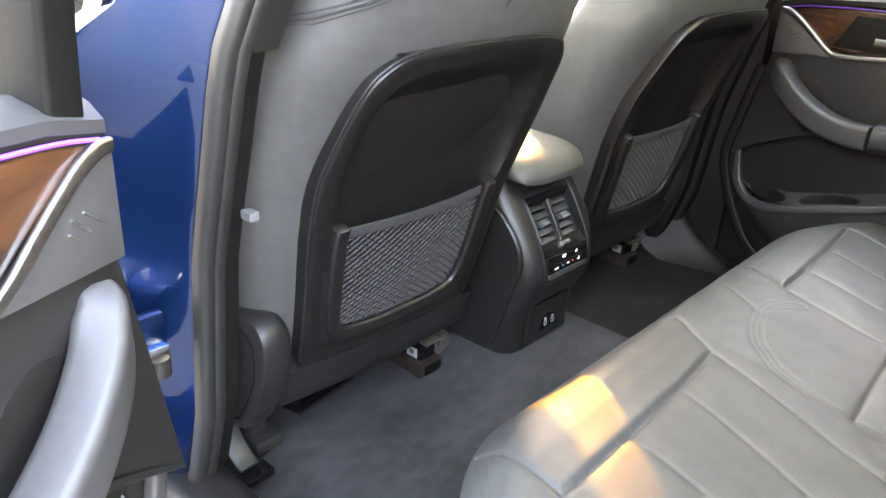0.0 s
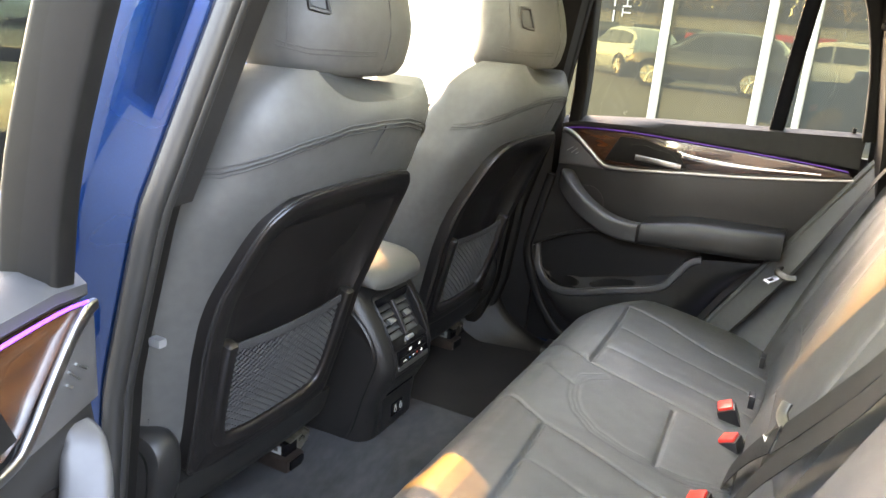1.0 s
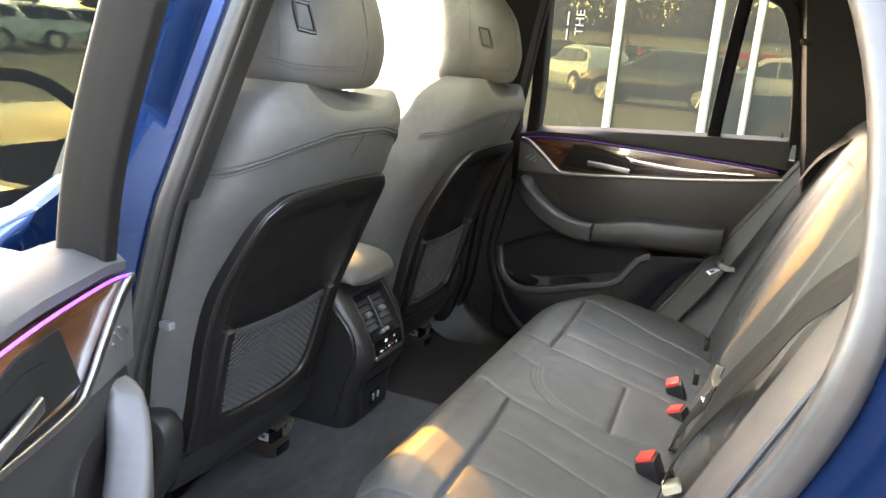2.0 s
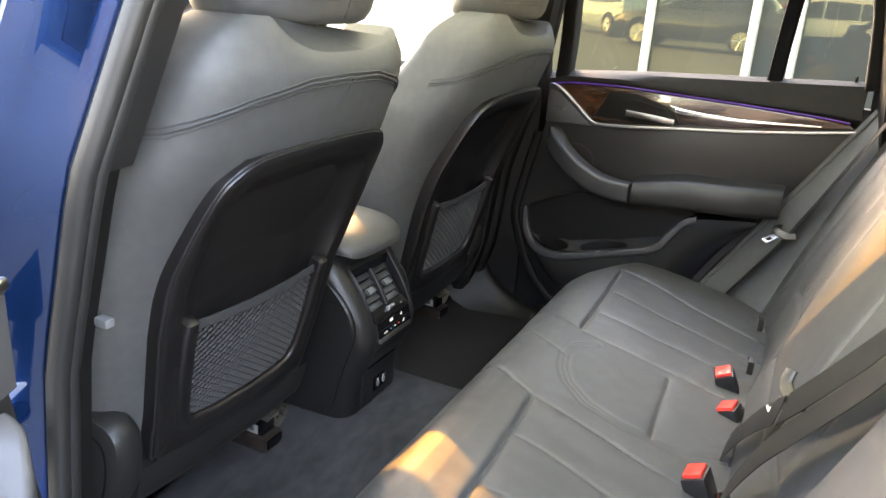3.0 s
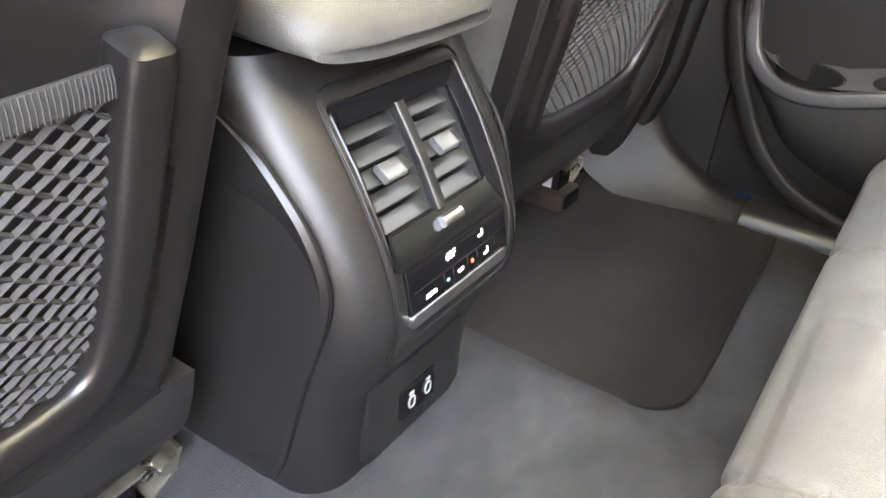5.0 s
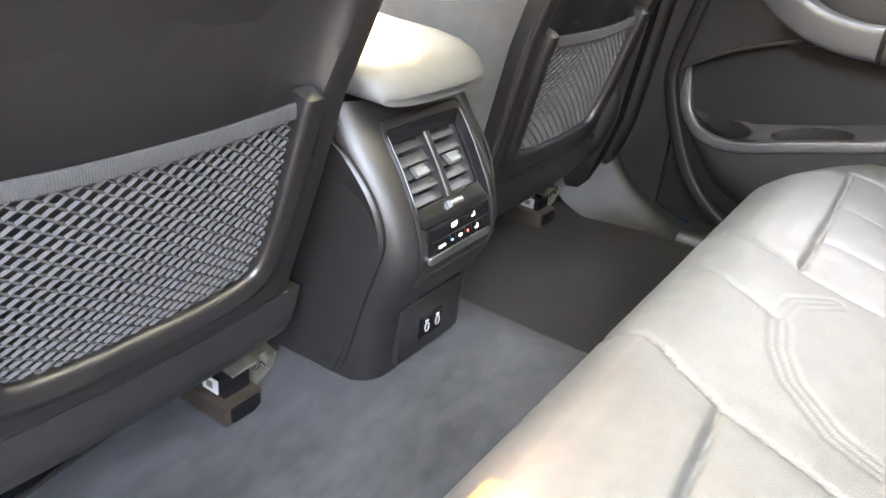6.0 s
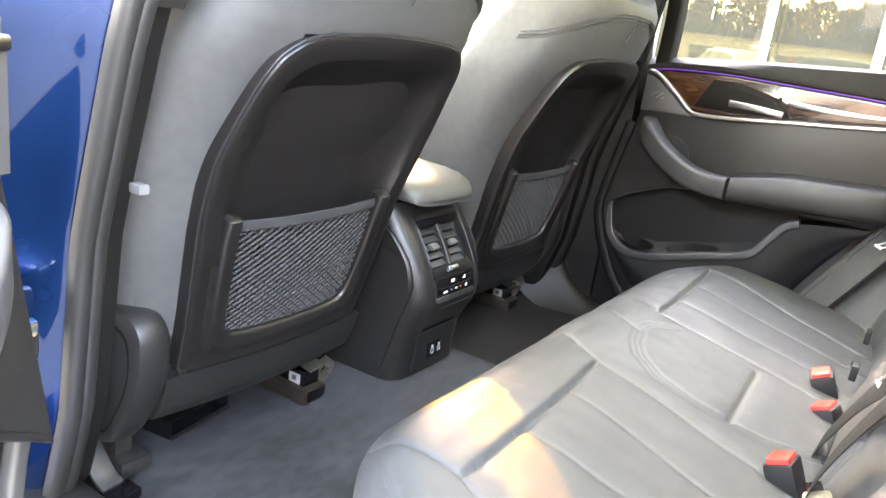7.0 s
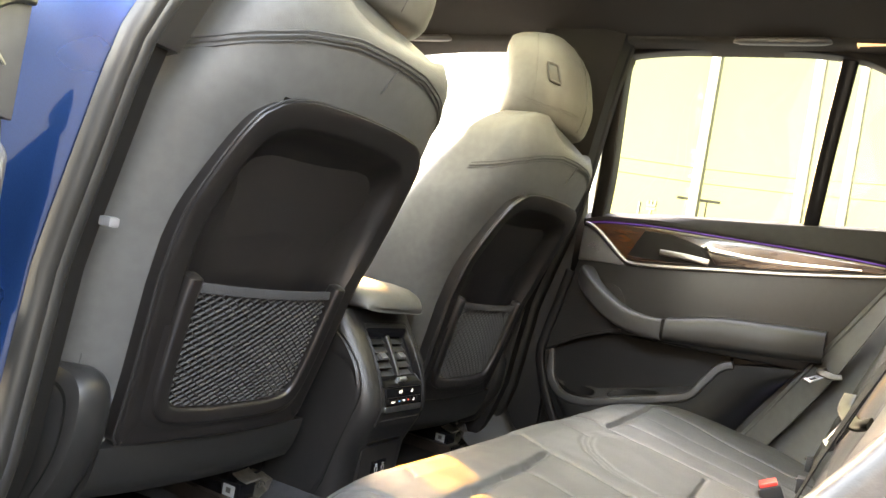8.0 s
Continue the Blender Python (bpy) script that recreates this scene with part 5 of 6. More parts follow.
    part("emblem", merged(*[sweep([Vector(P3(*a, 0.697)), Vector(P3(*b, 0.697))], circle(0.0012, 5)) for a, b in (((-0.095, 1.010), (-0.112, 1.022)), ((-0.108, 1.006), (-0.124, 1.020)), ((-0.120, 1.004), (-0.128, 1.010)))]), SILVER, door, "fine silver strokes")
    top = [(-0.088, 1.067), (-0.14, 1.074), (-0.26, 1.078), (-0.40, 1.074), (-0.55, 1.069), (-0.70, 1.062), (-0.775, 1.056)]
    low = [(-0.785, 1.047), (-0.70, 1.036), (-0.55, 1.018), (-0.40, 1.004), (-0.30, 0.994), (-0.215, 0.990), (-0.19, 0.998), (-0.15, 1.030), (-0.115, 1.056)]
    panel("wood_inlay", top + low, 0.6985, 0.766, WOOD, "glossy dark wood inlay", 0.003)
    line = smooth_path([P3(y, z, 0.696) for y, z in [(-0.078, 1.065), (-0.095, 1.063), (-0.118, 1.050), (-0.155, 1.020), (-0.188, 0.992), (-0.215, 0.982), (-0.30, 0.986), (-0.40, 0.996), (-0.55, 1.010), (-0.70, 1.028), (-0.79, 1.041)]], 6)
    part("silver_line", sweep(line, rounded(0.012, 0.008, 0.003), up=(1, 0, 0), scale=lambda t: lerp(t, [0, 0.1, 0.45, 1], [0.9, 1.15, 0.85, 0.5])), LEVER, door, "satin silver accent line")
    light = smooth_path([P3(y, z + 0.0035, 0.6965) for y, z in top], 5)
    part("light_strip", sweep(light, circle(0.0017, 6)), AMBIENT if side < 0 else VIOLET, door, "violet ambient light line")
    panel("dark_insert", [(-0.20, 1.0), (-0.235, 1.068), (-0.30, 1.068), (-0.385, 1.046), (-0.415, 1.010), (-0.30, 0.998)], 0.6955, 0.70, BLACKTRIM, "dark surround of the handle", 0.003)
    # Plate stands proud of its surround; black imitates the shade of a recess.
    panel("handle_shade_plate", [(-0.265, 1.050), (-0.30, 1.054), (-0.375, 1.040), (-0.398, 1.014), (-0.31, 1.008), (-0.285, 1.018)], 0.6935, 0.695, BLACKTRIM, "flat black plate imitating the shaded handle recess", 0.0)
    lever = smooth_path([P3(-0.282, 1.020, 0.691), P3(-0.33, 1.018, 0.686), P3(-0.37, 1.015, 0.685), P3(-0.400, 1.012, 0.690)], 6)
    part("inner_handle", sweep(lever, rounded(0.007, 0.015, 0.003)), LEVER, door, "satin silver door lever")
    spear = smooth_path([P3(-0.385, 1.048, 0.692), P3(-0.42, 1.040, 0.690), P3(-0.55, 1.036, 0.692), P3(-0.72, 1.044, 0.696)], 6)
    part("silver_blade", sweep(spear, rounded(0.006, 0.012, 0.002), scale=lambda t: lerp(t, [0, 0.2, 1], [0.8, 1.2, 0.3])), CHROME, door, "bright tapered blade")
    # speaker
    part("speaker", cylinder(P3(-0.165, 0.875, 0.703), P3(-0.165, 0.875, 0.715), 0.049, 28), SHELL, door, "round speaker cover")
    part("lock_pin", cylinder(P3(-0.768, 1.130, 0.738), P3(-0.768, 1.158, 0.736), 0.004, 10), GLOSS, door, "small black lock pin")
    # pull and armrest
    pull = smooth_path([P3(-0.100, 0.948, 0.716), P3(-0.108, 0.930, 0.700), P3(-0.134, 0.903, 0.682), P3(-0.178, 0.872, 0.666), P3(-0.235, 0.846, 0.652), P3(-0.29, 0.836, 0.643), P3(-0.334, 0.836, 0.636)], 7)
    part("pull_handle", sweep(pull, rounded(0.046, 0.050, 0.010, 4), scale=lambda t: lerp(t, [0, 0.15, 0.6, 1], [0.70, 0.90, 1.0, 1.0])), PULLGREY, door, "swept satin grey pull handle")
    rings = []
    for k in range(9):
        y = -0.338 - 0.335 * k / 8
        zt = lerp(-y, [0.33, 0.45, 0.67], [0.864, 0.888, 0.898])
        zb = lerp(-y, [0.33, 0.67], [0.808, 0.828])
        xi = lerp(-y, [0.33, 0.60, 0.67], [0.612, 0.618, 0.640])
        sec = [(0.706, zb)] + [(xi + 0.016 - 0.016 * math.sin(q), zb + 0.016 - 0.016 * math.cos(q)) for q in (0, 0.5, 1.05, 1.57)] + [(xi - 0.001, zb + (zt - zb) * 0.5)] + [(xi + 0.022 - 0.022 * math.cos(q), zt - 0.018 + 0.018 * math.sin(q)) for q in (0.15, 0.5, 0.9, 1.25, 1.57)] + [(0.66, zt + 0.001), (0.706, zt + 0.002)]
        rings.append([P3(y, z, x) for x, z in sec])
    part("armrest", loft(rings), DOORSKIN, door, "padded leather armrest")
    part("armrest_seam", sweep([Vector(P3(-0.338 - 0.33 * k / 8, lerp(k, [0, 3, 8], [0.848, 0.866, 0.876]), lerp(k, [0, 6, 8], [0.6135, 0.6185, 0.640]))) for k in range(9)], circle(0.0011, 5), up=(1, 0, 0)), BLACKTRIM, door)
    # lower panel: rolls out from the pocket's lip to the door's edge
    lip = smooth_path([(-0.030, 0.727, 0.735), (-0.036, 0.69, 0.737), (-0.050, 0.645, 0.733), (-0.090, 0.616, 0.715), (-0.155, 0.615, 0.698), (-0.27, 0.648, 0.692), (-0.395, 0.686, 0.690), (-0.435, 0.732, 0.690), (-0.465, 0.772, 0.690), (-0.515, 0.788, 0.690), (-0.63, 0.803, 0.690)], 6)
    rim = smooth_path([(-0.016, 0.722, 0.774), (-0.022, 0.68, 0.774), (-0.043, 0.62, 0.774), (-0.075, 0.57, 0.774), (-0.125, 0.50, 0.772), (-0.22, 0.450, 0.768), (-0.30, 0.440, 0.768), (-0.42, 0.46, 0.768), (-0.47, 0.55, 0.768), (-0.53, 0.66, 0.768), (-0.60, 0.76, 0.768)], 6)
    rings = []
    for k in range(9):
        f = k / 8
        rings.append([P3(*(p.lerp(q, f) * Vector((1, 1, 0)))[:2], p.z + (q.z - p.z) * f ** 2.6 - 0.006 * math.sin(math.pi * f)) for p, q in zip(lip, rim)])
    part("lower_panel", loft([[P3(p.x, p.y, 0.770) for p in lip]] + rings, cap=False, closed=False), LEDGE, door, "black lower door panel with a bottle pocket")
    part("pocket_lip", sweep([Vector(P3(p.x, p.y, p.z - 0.001)) for p in lip[:-8]], rounded(0.021, 0.016, 0.005), up=(1, 0, 0)), PULLGREY, door, "lighter grey lip of the pocket")
    # sloping shelf of the pocket with two round wells
    wells = ((-0.126, 0.047), (-0.268, 0.062))

    def shelf(y, v, drop=0.0):
        x0 = lerp(-y, [0.03, 0.05, 0.09, 0.155, 0.27], [0.742, 0.740, 0.722, 0.704, 0.698])
        x = x0 + (0.768 - x0) * v
        z = lerp(-y, [0.045, 0.07, 0.10, 0.17, 0.30, 0.43], [0.662, 0.644, 0.634, 0.630, 0.658, 0.695]) + 0.60 * (x - x0) + 0.5 * max(0.0, x - 0.752)
        return P3(y, z - drop, x)
    bm = grid(150, 40, lambda u, v: shelf(-0.045 - 0.385 * u, v))
    gone = []
    for f in bm.faces:
        c = f.calc_center_median()
        y = c.y + HY
        x = side * c.x + HX
        x0 = lerp(-y, [0.03, 0.05, 0.09, 0.155, 0.27], [0.742, 0.740, 0.722, 0.704, 0.698])
        v = (x - x0) / (0.768 - x0)
        if any(math.hypot((y - cy) / r, (v - 0.20) / 0.27) < 0.98 for cy, r in wells):
            gone.append(f)
    bmesh.ops.delete(bm, geom=gone, context="FACES")
    part("pocket_floor", bm, PULLGREY, door, "grey pocket shelf with two wells")
    for cy, r in wells:
        rings = []
        for k, drop in ((1.03, -0.0006), (1.0, -0.0010), (0.97, 0.002), (0.95, 0.05), (0.4, 0.052)):
            rings.append([shelf(cy + r * k * math.cos(q), 0.20 + 0.27 * k * math.sin(q), drop) for q in [j * math.pi / 20 for j in range(40)]])
        # Matt black put in for the shade inside each well.
        part("cup_well", loft(rings, cap=False), BLACKTRIM, door, "round cup well, blackened for the shade inside")
    part("pocket_back", loft([[P3(y, z, x) for x, z in ((0.7672, 0.62), (0.7668, 0.70), (0.766, 0.76), (0.7668, 0.81), (0.7695, 0.81), (0.7695, 0.62))] for y in (-0.05, -0.15, -0.25, -0.35, -0.46)]), PLASTIC, door, "black pocket wall")
    part("accent_strip", sweep(smooth_path([P3(-0.034, 0.732, 0.708), P3(-0.085, 0.762, 0.704), P3(-0.14, 0.787, 0.702), P3(-0.215, 0.812, 0.701)], 6), rounded(0.008, 0.006, 0.002), up=(1, 0, 0)), TRIMGREY, door)
    # soft seal round the lower front corner
    corner = smooth_path([P3(y, z, 0.700) for y, z in ((-0.40, 0.436), (-0.30, 0.437), (-0.22, 0.450), (-0.150, 0.479), (-0.098, 0.525), (-0.055, 0.597), (-0.030, 0.658), (-0.016, 0.72), (-0.034, 0.82), (-0.060, 0.94))], 6)
    if side > 0:
        part("corner_seal", sweep(corner, rounded(0.024, 0.018, 0.007), up=(1, 0, 0)), BLACKTRIM, door, "black rubber seal along the door edge")
    # window frame and panes
    def beam(nm, pts, w, h, mat, lbl=""):
        path = smooth_path([P3(y, z, x) for y, z, x in pts], 6)
        return part(nm, sweep(path, rounded(w, h, 0.006), up=(1, 0, 0)), mat, door, lbl)
    beam("window_frame", [(-0.100, 1.07, 0.735), (-0.112, 1.20, 0.712), (-0.125, 1.40, 0.650), (-0.135, 1.475, 0.625), (-0.17, 1.502, 0.615), (-0.40, 1.515, 0.610), (-0.60, 1.507, 0.612), (-0.70, 1.485, 0.620), (-0.745, 1.44, 0.635), (-0.785, 1.30, 0.68), (-0.805, 1.14, 0.730)], 0.036, 0.05, BLACKTRIM, "black window frame with rubber seal")
    beam("window_post", [(-0.602, 1.13, 0.732), (-0.615, 1.30, 0.685), (-0.636, 1.505, 0.615)], 0.034, 0.022, GLOSS, "black upright between the panes")
    pane = part("window_pane", grid(6, 6, lambda u, v: P3(-0.10 - 0.51 * u - 0.02 * v, 1.10 + 0.40 * v, lerp(v, [0, 0.5, 1], [0.738, 0.692, 0.622]))), PANE if side > 0 else LOWGLOSSPANE, door, "clear side window")
    pane.visible_shadow = False
    pane = part("quarter_pane", grid(4, 6, lambda u, v: P3(-0.62 - 0.02 * v - (0.17 - 0.06 * v) * u, 1.12 + 0.37 * v, lerp(v, [0, 0.5, 1], [0.738, 0.692, 0.624]))), PANE if side > 0 else LOWGLOSSPANE, door, "small fixed rear window")
    pane.visible_shadow = False
    return door


door_right = rear_door(1, "door_1", "closed rear door with dark lining, wood inlay and armrest")
door_right.matrix_basis = pose(HX, HY, 0)
door_left = rear_door(-1, "door_2", "open rear door with padded top, wood inlay and pull handle")
door_left.matrix_basis = pose(-HX - 0.009, HY + 0.010, -0.012, 0, 0, -66)

# ---- belts and buckles ----
def buckle(name, at, rz, tilt=0):
    b = thing(name, "black seat belt buckle with a red release button", "belt buckle", group="belt buckles")
    part("housing", box(-0.022, 0.022, -0.018, 0.018, 0.0, 0.055, 0.005), PLASTIC, b)
    part("release_button", box(-0.018, 0.018, -0.014, 0.014, 0.053, 0.061, 0.003), RED, b, "bright red button")
    b.matrix_basis = pose(*at, -25 + tilt, 0, rz)
    return b


buckle("seat_buckle", (0.180, -0.668, 0.590), 8)
buckle("seat_buckle", (0.065, -0.690, 0.578), -10)
buckle("seat_buckle", (-0.185, -0.672, 0.590), -5)


def belt(pts, width=0.046, name="seat_belt", label="black woven seat belt with a steel tongue"):
    t = thing(name, label, "seat belt", group="seat belts")
    path = smooth_path(pts, 8)
    part("webbing", sweep(path, slab(width, 0.0016, 0.0006), up=(0, 1, 0.3)), BELT, t)
    return t


right_belt = belt([(0.56, -0.94, 1.20), (0.600, -0.862, 1.12), (0.615, -0.800, 1.00), (0.625, -0.732, 0.86), (0.632, -0.684, 0.77), (0.640, -0.635, 0.69), (0.645, -0.58, 0.605)], 0.05)
left_belt = belt([(-0.56, -0.915, 1.17), (-0.440, -0.838, 1.05), (-0.385, -0.800, 0.965), (-0.312, -0.764, 0.875), (-0.240, -0.740, 0.805)], 0.050)
part("lap_webbing", sweep(smooth_path([(-0.60, -0.905, 1.16), (-0.492, -0.838, 1.05), (-0.452, -0.800, 0.965), (-0.395, -0.760, 0.875), (-0.330, -0.728, 0.79), (-0.28, -0.70, 0.70), (-0.25, -0.685, 0.62)], 8), slab(0.046, 0.0016, 0.0006), up=(0, 1, 0.3)), BELT, left_belt)
part("lower_webbing", sweep(smooth_path([(-0.236, -0.736, 0.800), (-0.185, -0.718, 0.755), (-0.124, -0.702, 0.70), (-0.075, -0.682, 0.635), (-0.05, -0.675, 0.60)], 6), slab(0.046, 0.0016, 0.0006), up=(0, 1, 0.3)), BELT, left_belt)


NICKEL = material("satin_nickel", (0.060, 0.056, 0.048), 0.42, metal=0.9, scale=120, stain=0.08)


def tongue(parent, p, q):
    """A belt tongue from its slot at p to its tip at q."""
    p, q, UP = Vector(p), Vector(q), Vector((-0.55, 0.45, 0.70)).normalized()
    d = (q - p).normalized().cross(UP).normalized()
    w = (q - p).normalized()
    out = UP * 0.006
    blade = merged(sweep([p + d * 0.0075 + out, p + d * 0.0075 + w * 0.046 + out], slab(0.0045, 0.003, 0.001), up=UP), sweep([p - d * 0.0075 + out, p - d * 0.0075 + w * 0.046 + out], slab(0.0045, 0.003, 0.001), up=UP), sweep([p + w * 0.045 + d * 0.010 + out, p + w * 0.045 - d * 0.010 + out], slab(0.007, 0.003, 0.001), up=UP), sweep([p + out, p + w * 0.028 + out], slab(0.019, 0.003, 0.001), up=UP))
    part("tongue", blade, LEVER, parent, "bright steel tongue with a square hole")
    bow = smooth_path([p - d * 0.029 - w * 0.012 + out, p - d * 0.015 + w * 0.004 + out * 1.6, p + d * 0.015 + w * 0.004 + out * 1.6, p + d * 0.029 - w * 0.012 + out], 6)
    part("tongue_grip", sweep(bow, rounded(0.018, 0.006, 0.003), up=UP), NICKEL, parent, "satin grey tongue grip")


tongue(right_belt, (0.612, -0.692, 0.806), (0.570, -0.640, 0.778))
tongue(left_belt, (-0.206, -0.750, 0.812), (-0.196, -0.728, 0.770))
# spare tongue lying beside the outer buckle
spare = thing("lap_belt_tongue", "bright steel lap belt tongue with a yellowed plastic sleeve", "belt tongue")
part("tongue", sweep([Vector((-0.215, -0.690, 0.640)), Vector((-0.265, -0.700, 0.650))], slab(0.020, 0.004, 0.001), up=(0, 0.5, 1)), CHROME, spare)
part("sleeve", sweep([Vector((-0.262, -0.700, 0.650)), Vector((-0.305, -0.706, 0.660))], rounded(0.030, 0.012, 0.004), up=(0, 0.5, 1)), material("yellowed_plastic", (0.42, 0.36, 0.24), 0.4), spare, "yellowed plastic sleeve")
# child seat anchor tags in the crease of the backrest
for x in (0.235, 0.465):
    tag = thing("anchor_tag", "small dark child seat anchor tag in the seat crease", "anchor tag", group="anchor tags")
    part("cover", box(x - 0.016, x + 0.016, -0.694, -0.682, 0.628, 0.655, 0.003), PLASTIC, tag)
    part("rim", box(x - 0.013, x + 0.013, -0.684, -0.680, 0.650, 0.654, 0.001), CHROME, tag, "bright metal edge")


# floor mat in the far footwell
def mat_outline():
    return smooth_path([(0.165, 0.42, 0), (0.166, 0.06, 0), (0.180, -0.055, 0), (0.195, -0.118, 0), (0.215, -0.152, 0), (0.245, -0.170, 0), (0.30, -0.174, 0), (0.45, -0.168, 0), (0.635, -0.160, 0), (0.650, -0.13, 0), (0.655, 0.10, 0), (0.655, 0.42, 0)], 5, True)


mat_ring = mat_outline()
mat_c = Vector((0.40, 0.08, 0))
floor_mat = thing("floor_mat", "brown-black velour floor mat lying in the footwell", "floor mat")
part("carpet_sheet", loft([[Vector((p.x, p.y, 0.419 + dz)) + (mat_c - p) * k for p in mat_ring] for k, dz in ((0.0, -0.004), (0.0, 0.003), (0.015, 0.005), (0.06, 0.005), (0.5, 0.005), (0.95, 0.005))]), MATCARPET, floor_mat)
part("edge_binding", sweep([Vector((p.x, p.y, 0.4235)) for p in mat_ring] + [Vector((mat_ring[0].x, mat_ring[0].y, 0.4235))], circle(0.003, 6)), MATCARPET, floor_mat, "stitched edge binding")

# front seat belt at the open side: webbing, tongue and its stop
front_belt = belt([(-0.625, 0.035, 1.45), (-0.635, 0.045, 1.15), (-0.646, 0.050, 0.90), (-0.650, 0.070, 0.65), (-0.655, 0.10, 0.50)], 0.030, "front_seat_belt", "front seat belt hanging along the pillar")
part("tongue", box(-0.655, -0.641, -0.012, 0.008, 0.884, 0.896, 0.004), material("grey_belt_stop", (0.085, 0.085, 0.088), 0.4), front_belt, "pale belt tongue and stop")
anchor = thing("belt_anchor", "grey steel belt anchor strap on a black foot beside the sill", "belt anchor")
part("strap", sweep(smooth_path([(-0.612, 0.092, 0.449), (-0.613, 0.112, 0.458), (-0.611, 0.145, 0.482), (-0.605, 0.185, 0.515), (-0.600, 0.22, 0.55)], 6), slab(0.034, 0.007, 0.003), up=(0, -0.6, 0.8)), SEALGREY, anchor, "satin grey strap")
part("foot", merged(box(-0.640, -0.584, 0.068, 0.100, 0.432, 0.447, 0.005), cylinder((-0.600, 0.078, 0.446), (-0.600, 0.078, 0.454), 0.009, 12)), GLOSS, anchor, "black foot with a bolt")
# air duct under the seat
duct = thing("floor_air_duct", "black plastic air duct mouth under the front seat", "air duct", (-0.380, 0.198, 0.412))
part("mouth", merged(box(-0.070, 0.070, 0.0, 0.09, 0.0, 0.004, 0.001), box(-0.070, 0.070, 0.0, 0.09, 0.030, 0.034, 0.001), box(-0.070, -0.066, 0.0, 0.09, 0.0, 0.034, 0.001), box(0.066, 0.070, 0.0, 0.09, 0.0, 0.034, 0.001)), GLOSS, duct)
part("opening", box(-0.067, 0.067, 0.030, 0.085, 0.003, 0.031, 0.001), BLACKTRIM, duct, "black duct throat")
part("lip", box(-0.070, 0.070, -0.004, 0.001, -0.001, 0.005, 0.0015), TRIMGREY, duct, "worn lower lip")
for px in (-0.014, 0.004):
    part("screw", cylinder((px, -0.002, 0.031), (px, 0.002, 0.034), 0.0022, 10), CHROME, duct, "small bright screw")
duct.matrix_basis = pose(-0.380, 0.198, 0.412, 0, 0, 9)

# ---- outside: car park, glazed building, parked cars, trees ----
GROUND = material("asphalt", (0.16, 0.148, 0.118), 0.9, scale=60, bump=0.5, bump_scale=120, stain=0.2, stain_scale=0.4)
whole("ground", grid(2, 2, lambda u, v: (-600 + 1200 * u, -600 + 1200 * v, 0.0)), GROUND, "worn tan concrete car park", kind="structure")


def mirror_glass():
    """Coated facade glass: a dark room behind and a strong, warm reflection."""
    m = bpy.data.materials.new("coated_facade_glass")
    m.use_nodes = True
    nt = m.node_tree
    nt.nodes.clear()
    out = nt.nodes.new("ShaderNodeOutputMaterial")
    gl = nt.nodes.new("ShaderNodeBsdfGlossy")
    gl.inputs["Color"].default_value = (0.0325, 0.0304, 0.0145, 1)
    gl.inputs["Roughness"].default_value = 0.004
    wave = nt.nodes.new("ShaderNodeTexNoise")
    wave.inputs["Scale"].default_value = 0.6
    bp = nt.nodes.new("ShaderNodeBump")
    bp.inputs["Strength"].default_value, bp.inputs["Distance"].default_value = 0.02, 0.02
    nt.links.new(wave.outputs["Fac"], bp.inputs["Height"])
    nt.links.new(bp.outputs["Normal"], gl.inputs["Normal"])
    df = nt.nodes.new("ShaderNodeBsdfDiffuse")
    df.inputs["Color"].default_value = (0.012, 0.012, 0.010, 1)
    ad = nt.nodes.new("ShaderNodeAddShader")
    nt.links.new(gl.outputs["BSDF"], ad.inputs[0])
    nt.links.new(df.outputs["BSDF"], ad.inputs[1])
    nt.links.new(ad.outputs["Shader"], out.inputs["Surface"])
    return m


FACADE_GLASS = mirror_glass()
ALU = material("white_coated_aluminium", (0.16, 0.152, 0.125), 0.4, scale=40, stain=0.06)
building = thing("showroom_building", "glazed showroom front with white upright mullions", "building")
building.matrix_basis = pose(5.0, 0.57, 0, 0, 0, -15)
edges = [-10.5, -9.0, -7.5, -6.0, -4.5, -3.0, -1.105, -0.80, 0.0, 0.96]
for y0, y1 in zip(edges, edges[1:]):
    for z0, z1 in ((0.10, 3.9), (3.9, 4.6)):
        part("glass_pane", box(0, 0.02, y0 + 0.02, y1 - 0.02, z0 + 0.02, z1 - 0.02, 0), FACADE_GLASS, building, "coated glass that mirrors the car park", False)
for k, y in enumerate(edges):
    w = 0.026 if k != 6 else 0.018
    part("mullion", box(-0.05, 0.03, y - w, y + w, 0.0, 4.65, 0.004), ALU, building)
part("transom", box(-0.04, 0.03, -10.5, 0.96, 3.87, 3.93, 0.004), ALU, building)
part("plinth", box(-0.05, 0.05, -10.5, 0.96, 0.0, 0.12, 0.004), ALU, building)
part("parapet", box(-0.1, 6.0, -10.55, 5.0, 4.6, 5.0, 0.01), ALU, building, "white parapet band")
# Wing added past the glazing so that it keeps sun out of the car.
for k in range(4):
    part("sun_block_panel", box(0.0, 0.06, 0.99 + 1.0 * k, 1.98 + 1.0 * k, 0.12, 4.59, 0.006), ALU, building, "white panel added to block the sun")
part("sun_block_end", box(0.06, 6.0, 4.94, 5.0, 0.0, 4.6, 0), ALU, building, "white end of the added sun-blocking wing")
part("back_wall", box(5.9, 6.0, -10.5, 4.94, 0.0, 4.6, 0), ALU, building)

CAR_GLASS = material("car_window", (0.01, 0.012, 0.012), 0.05, scale=20)
TYRE = material("tyre", (0.02, 0.02, 0.02), 0.8, scale=80)


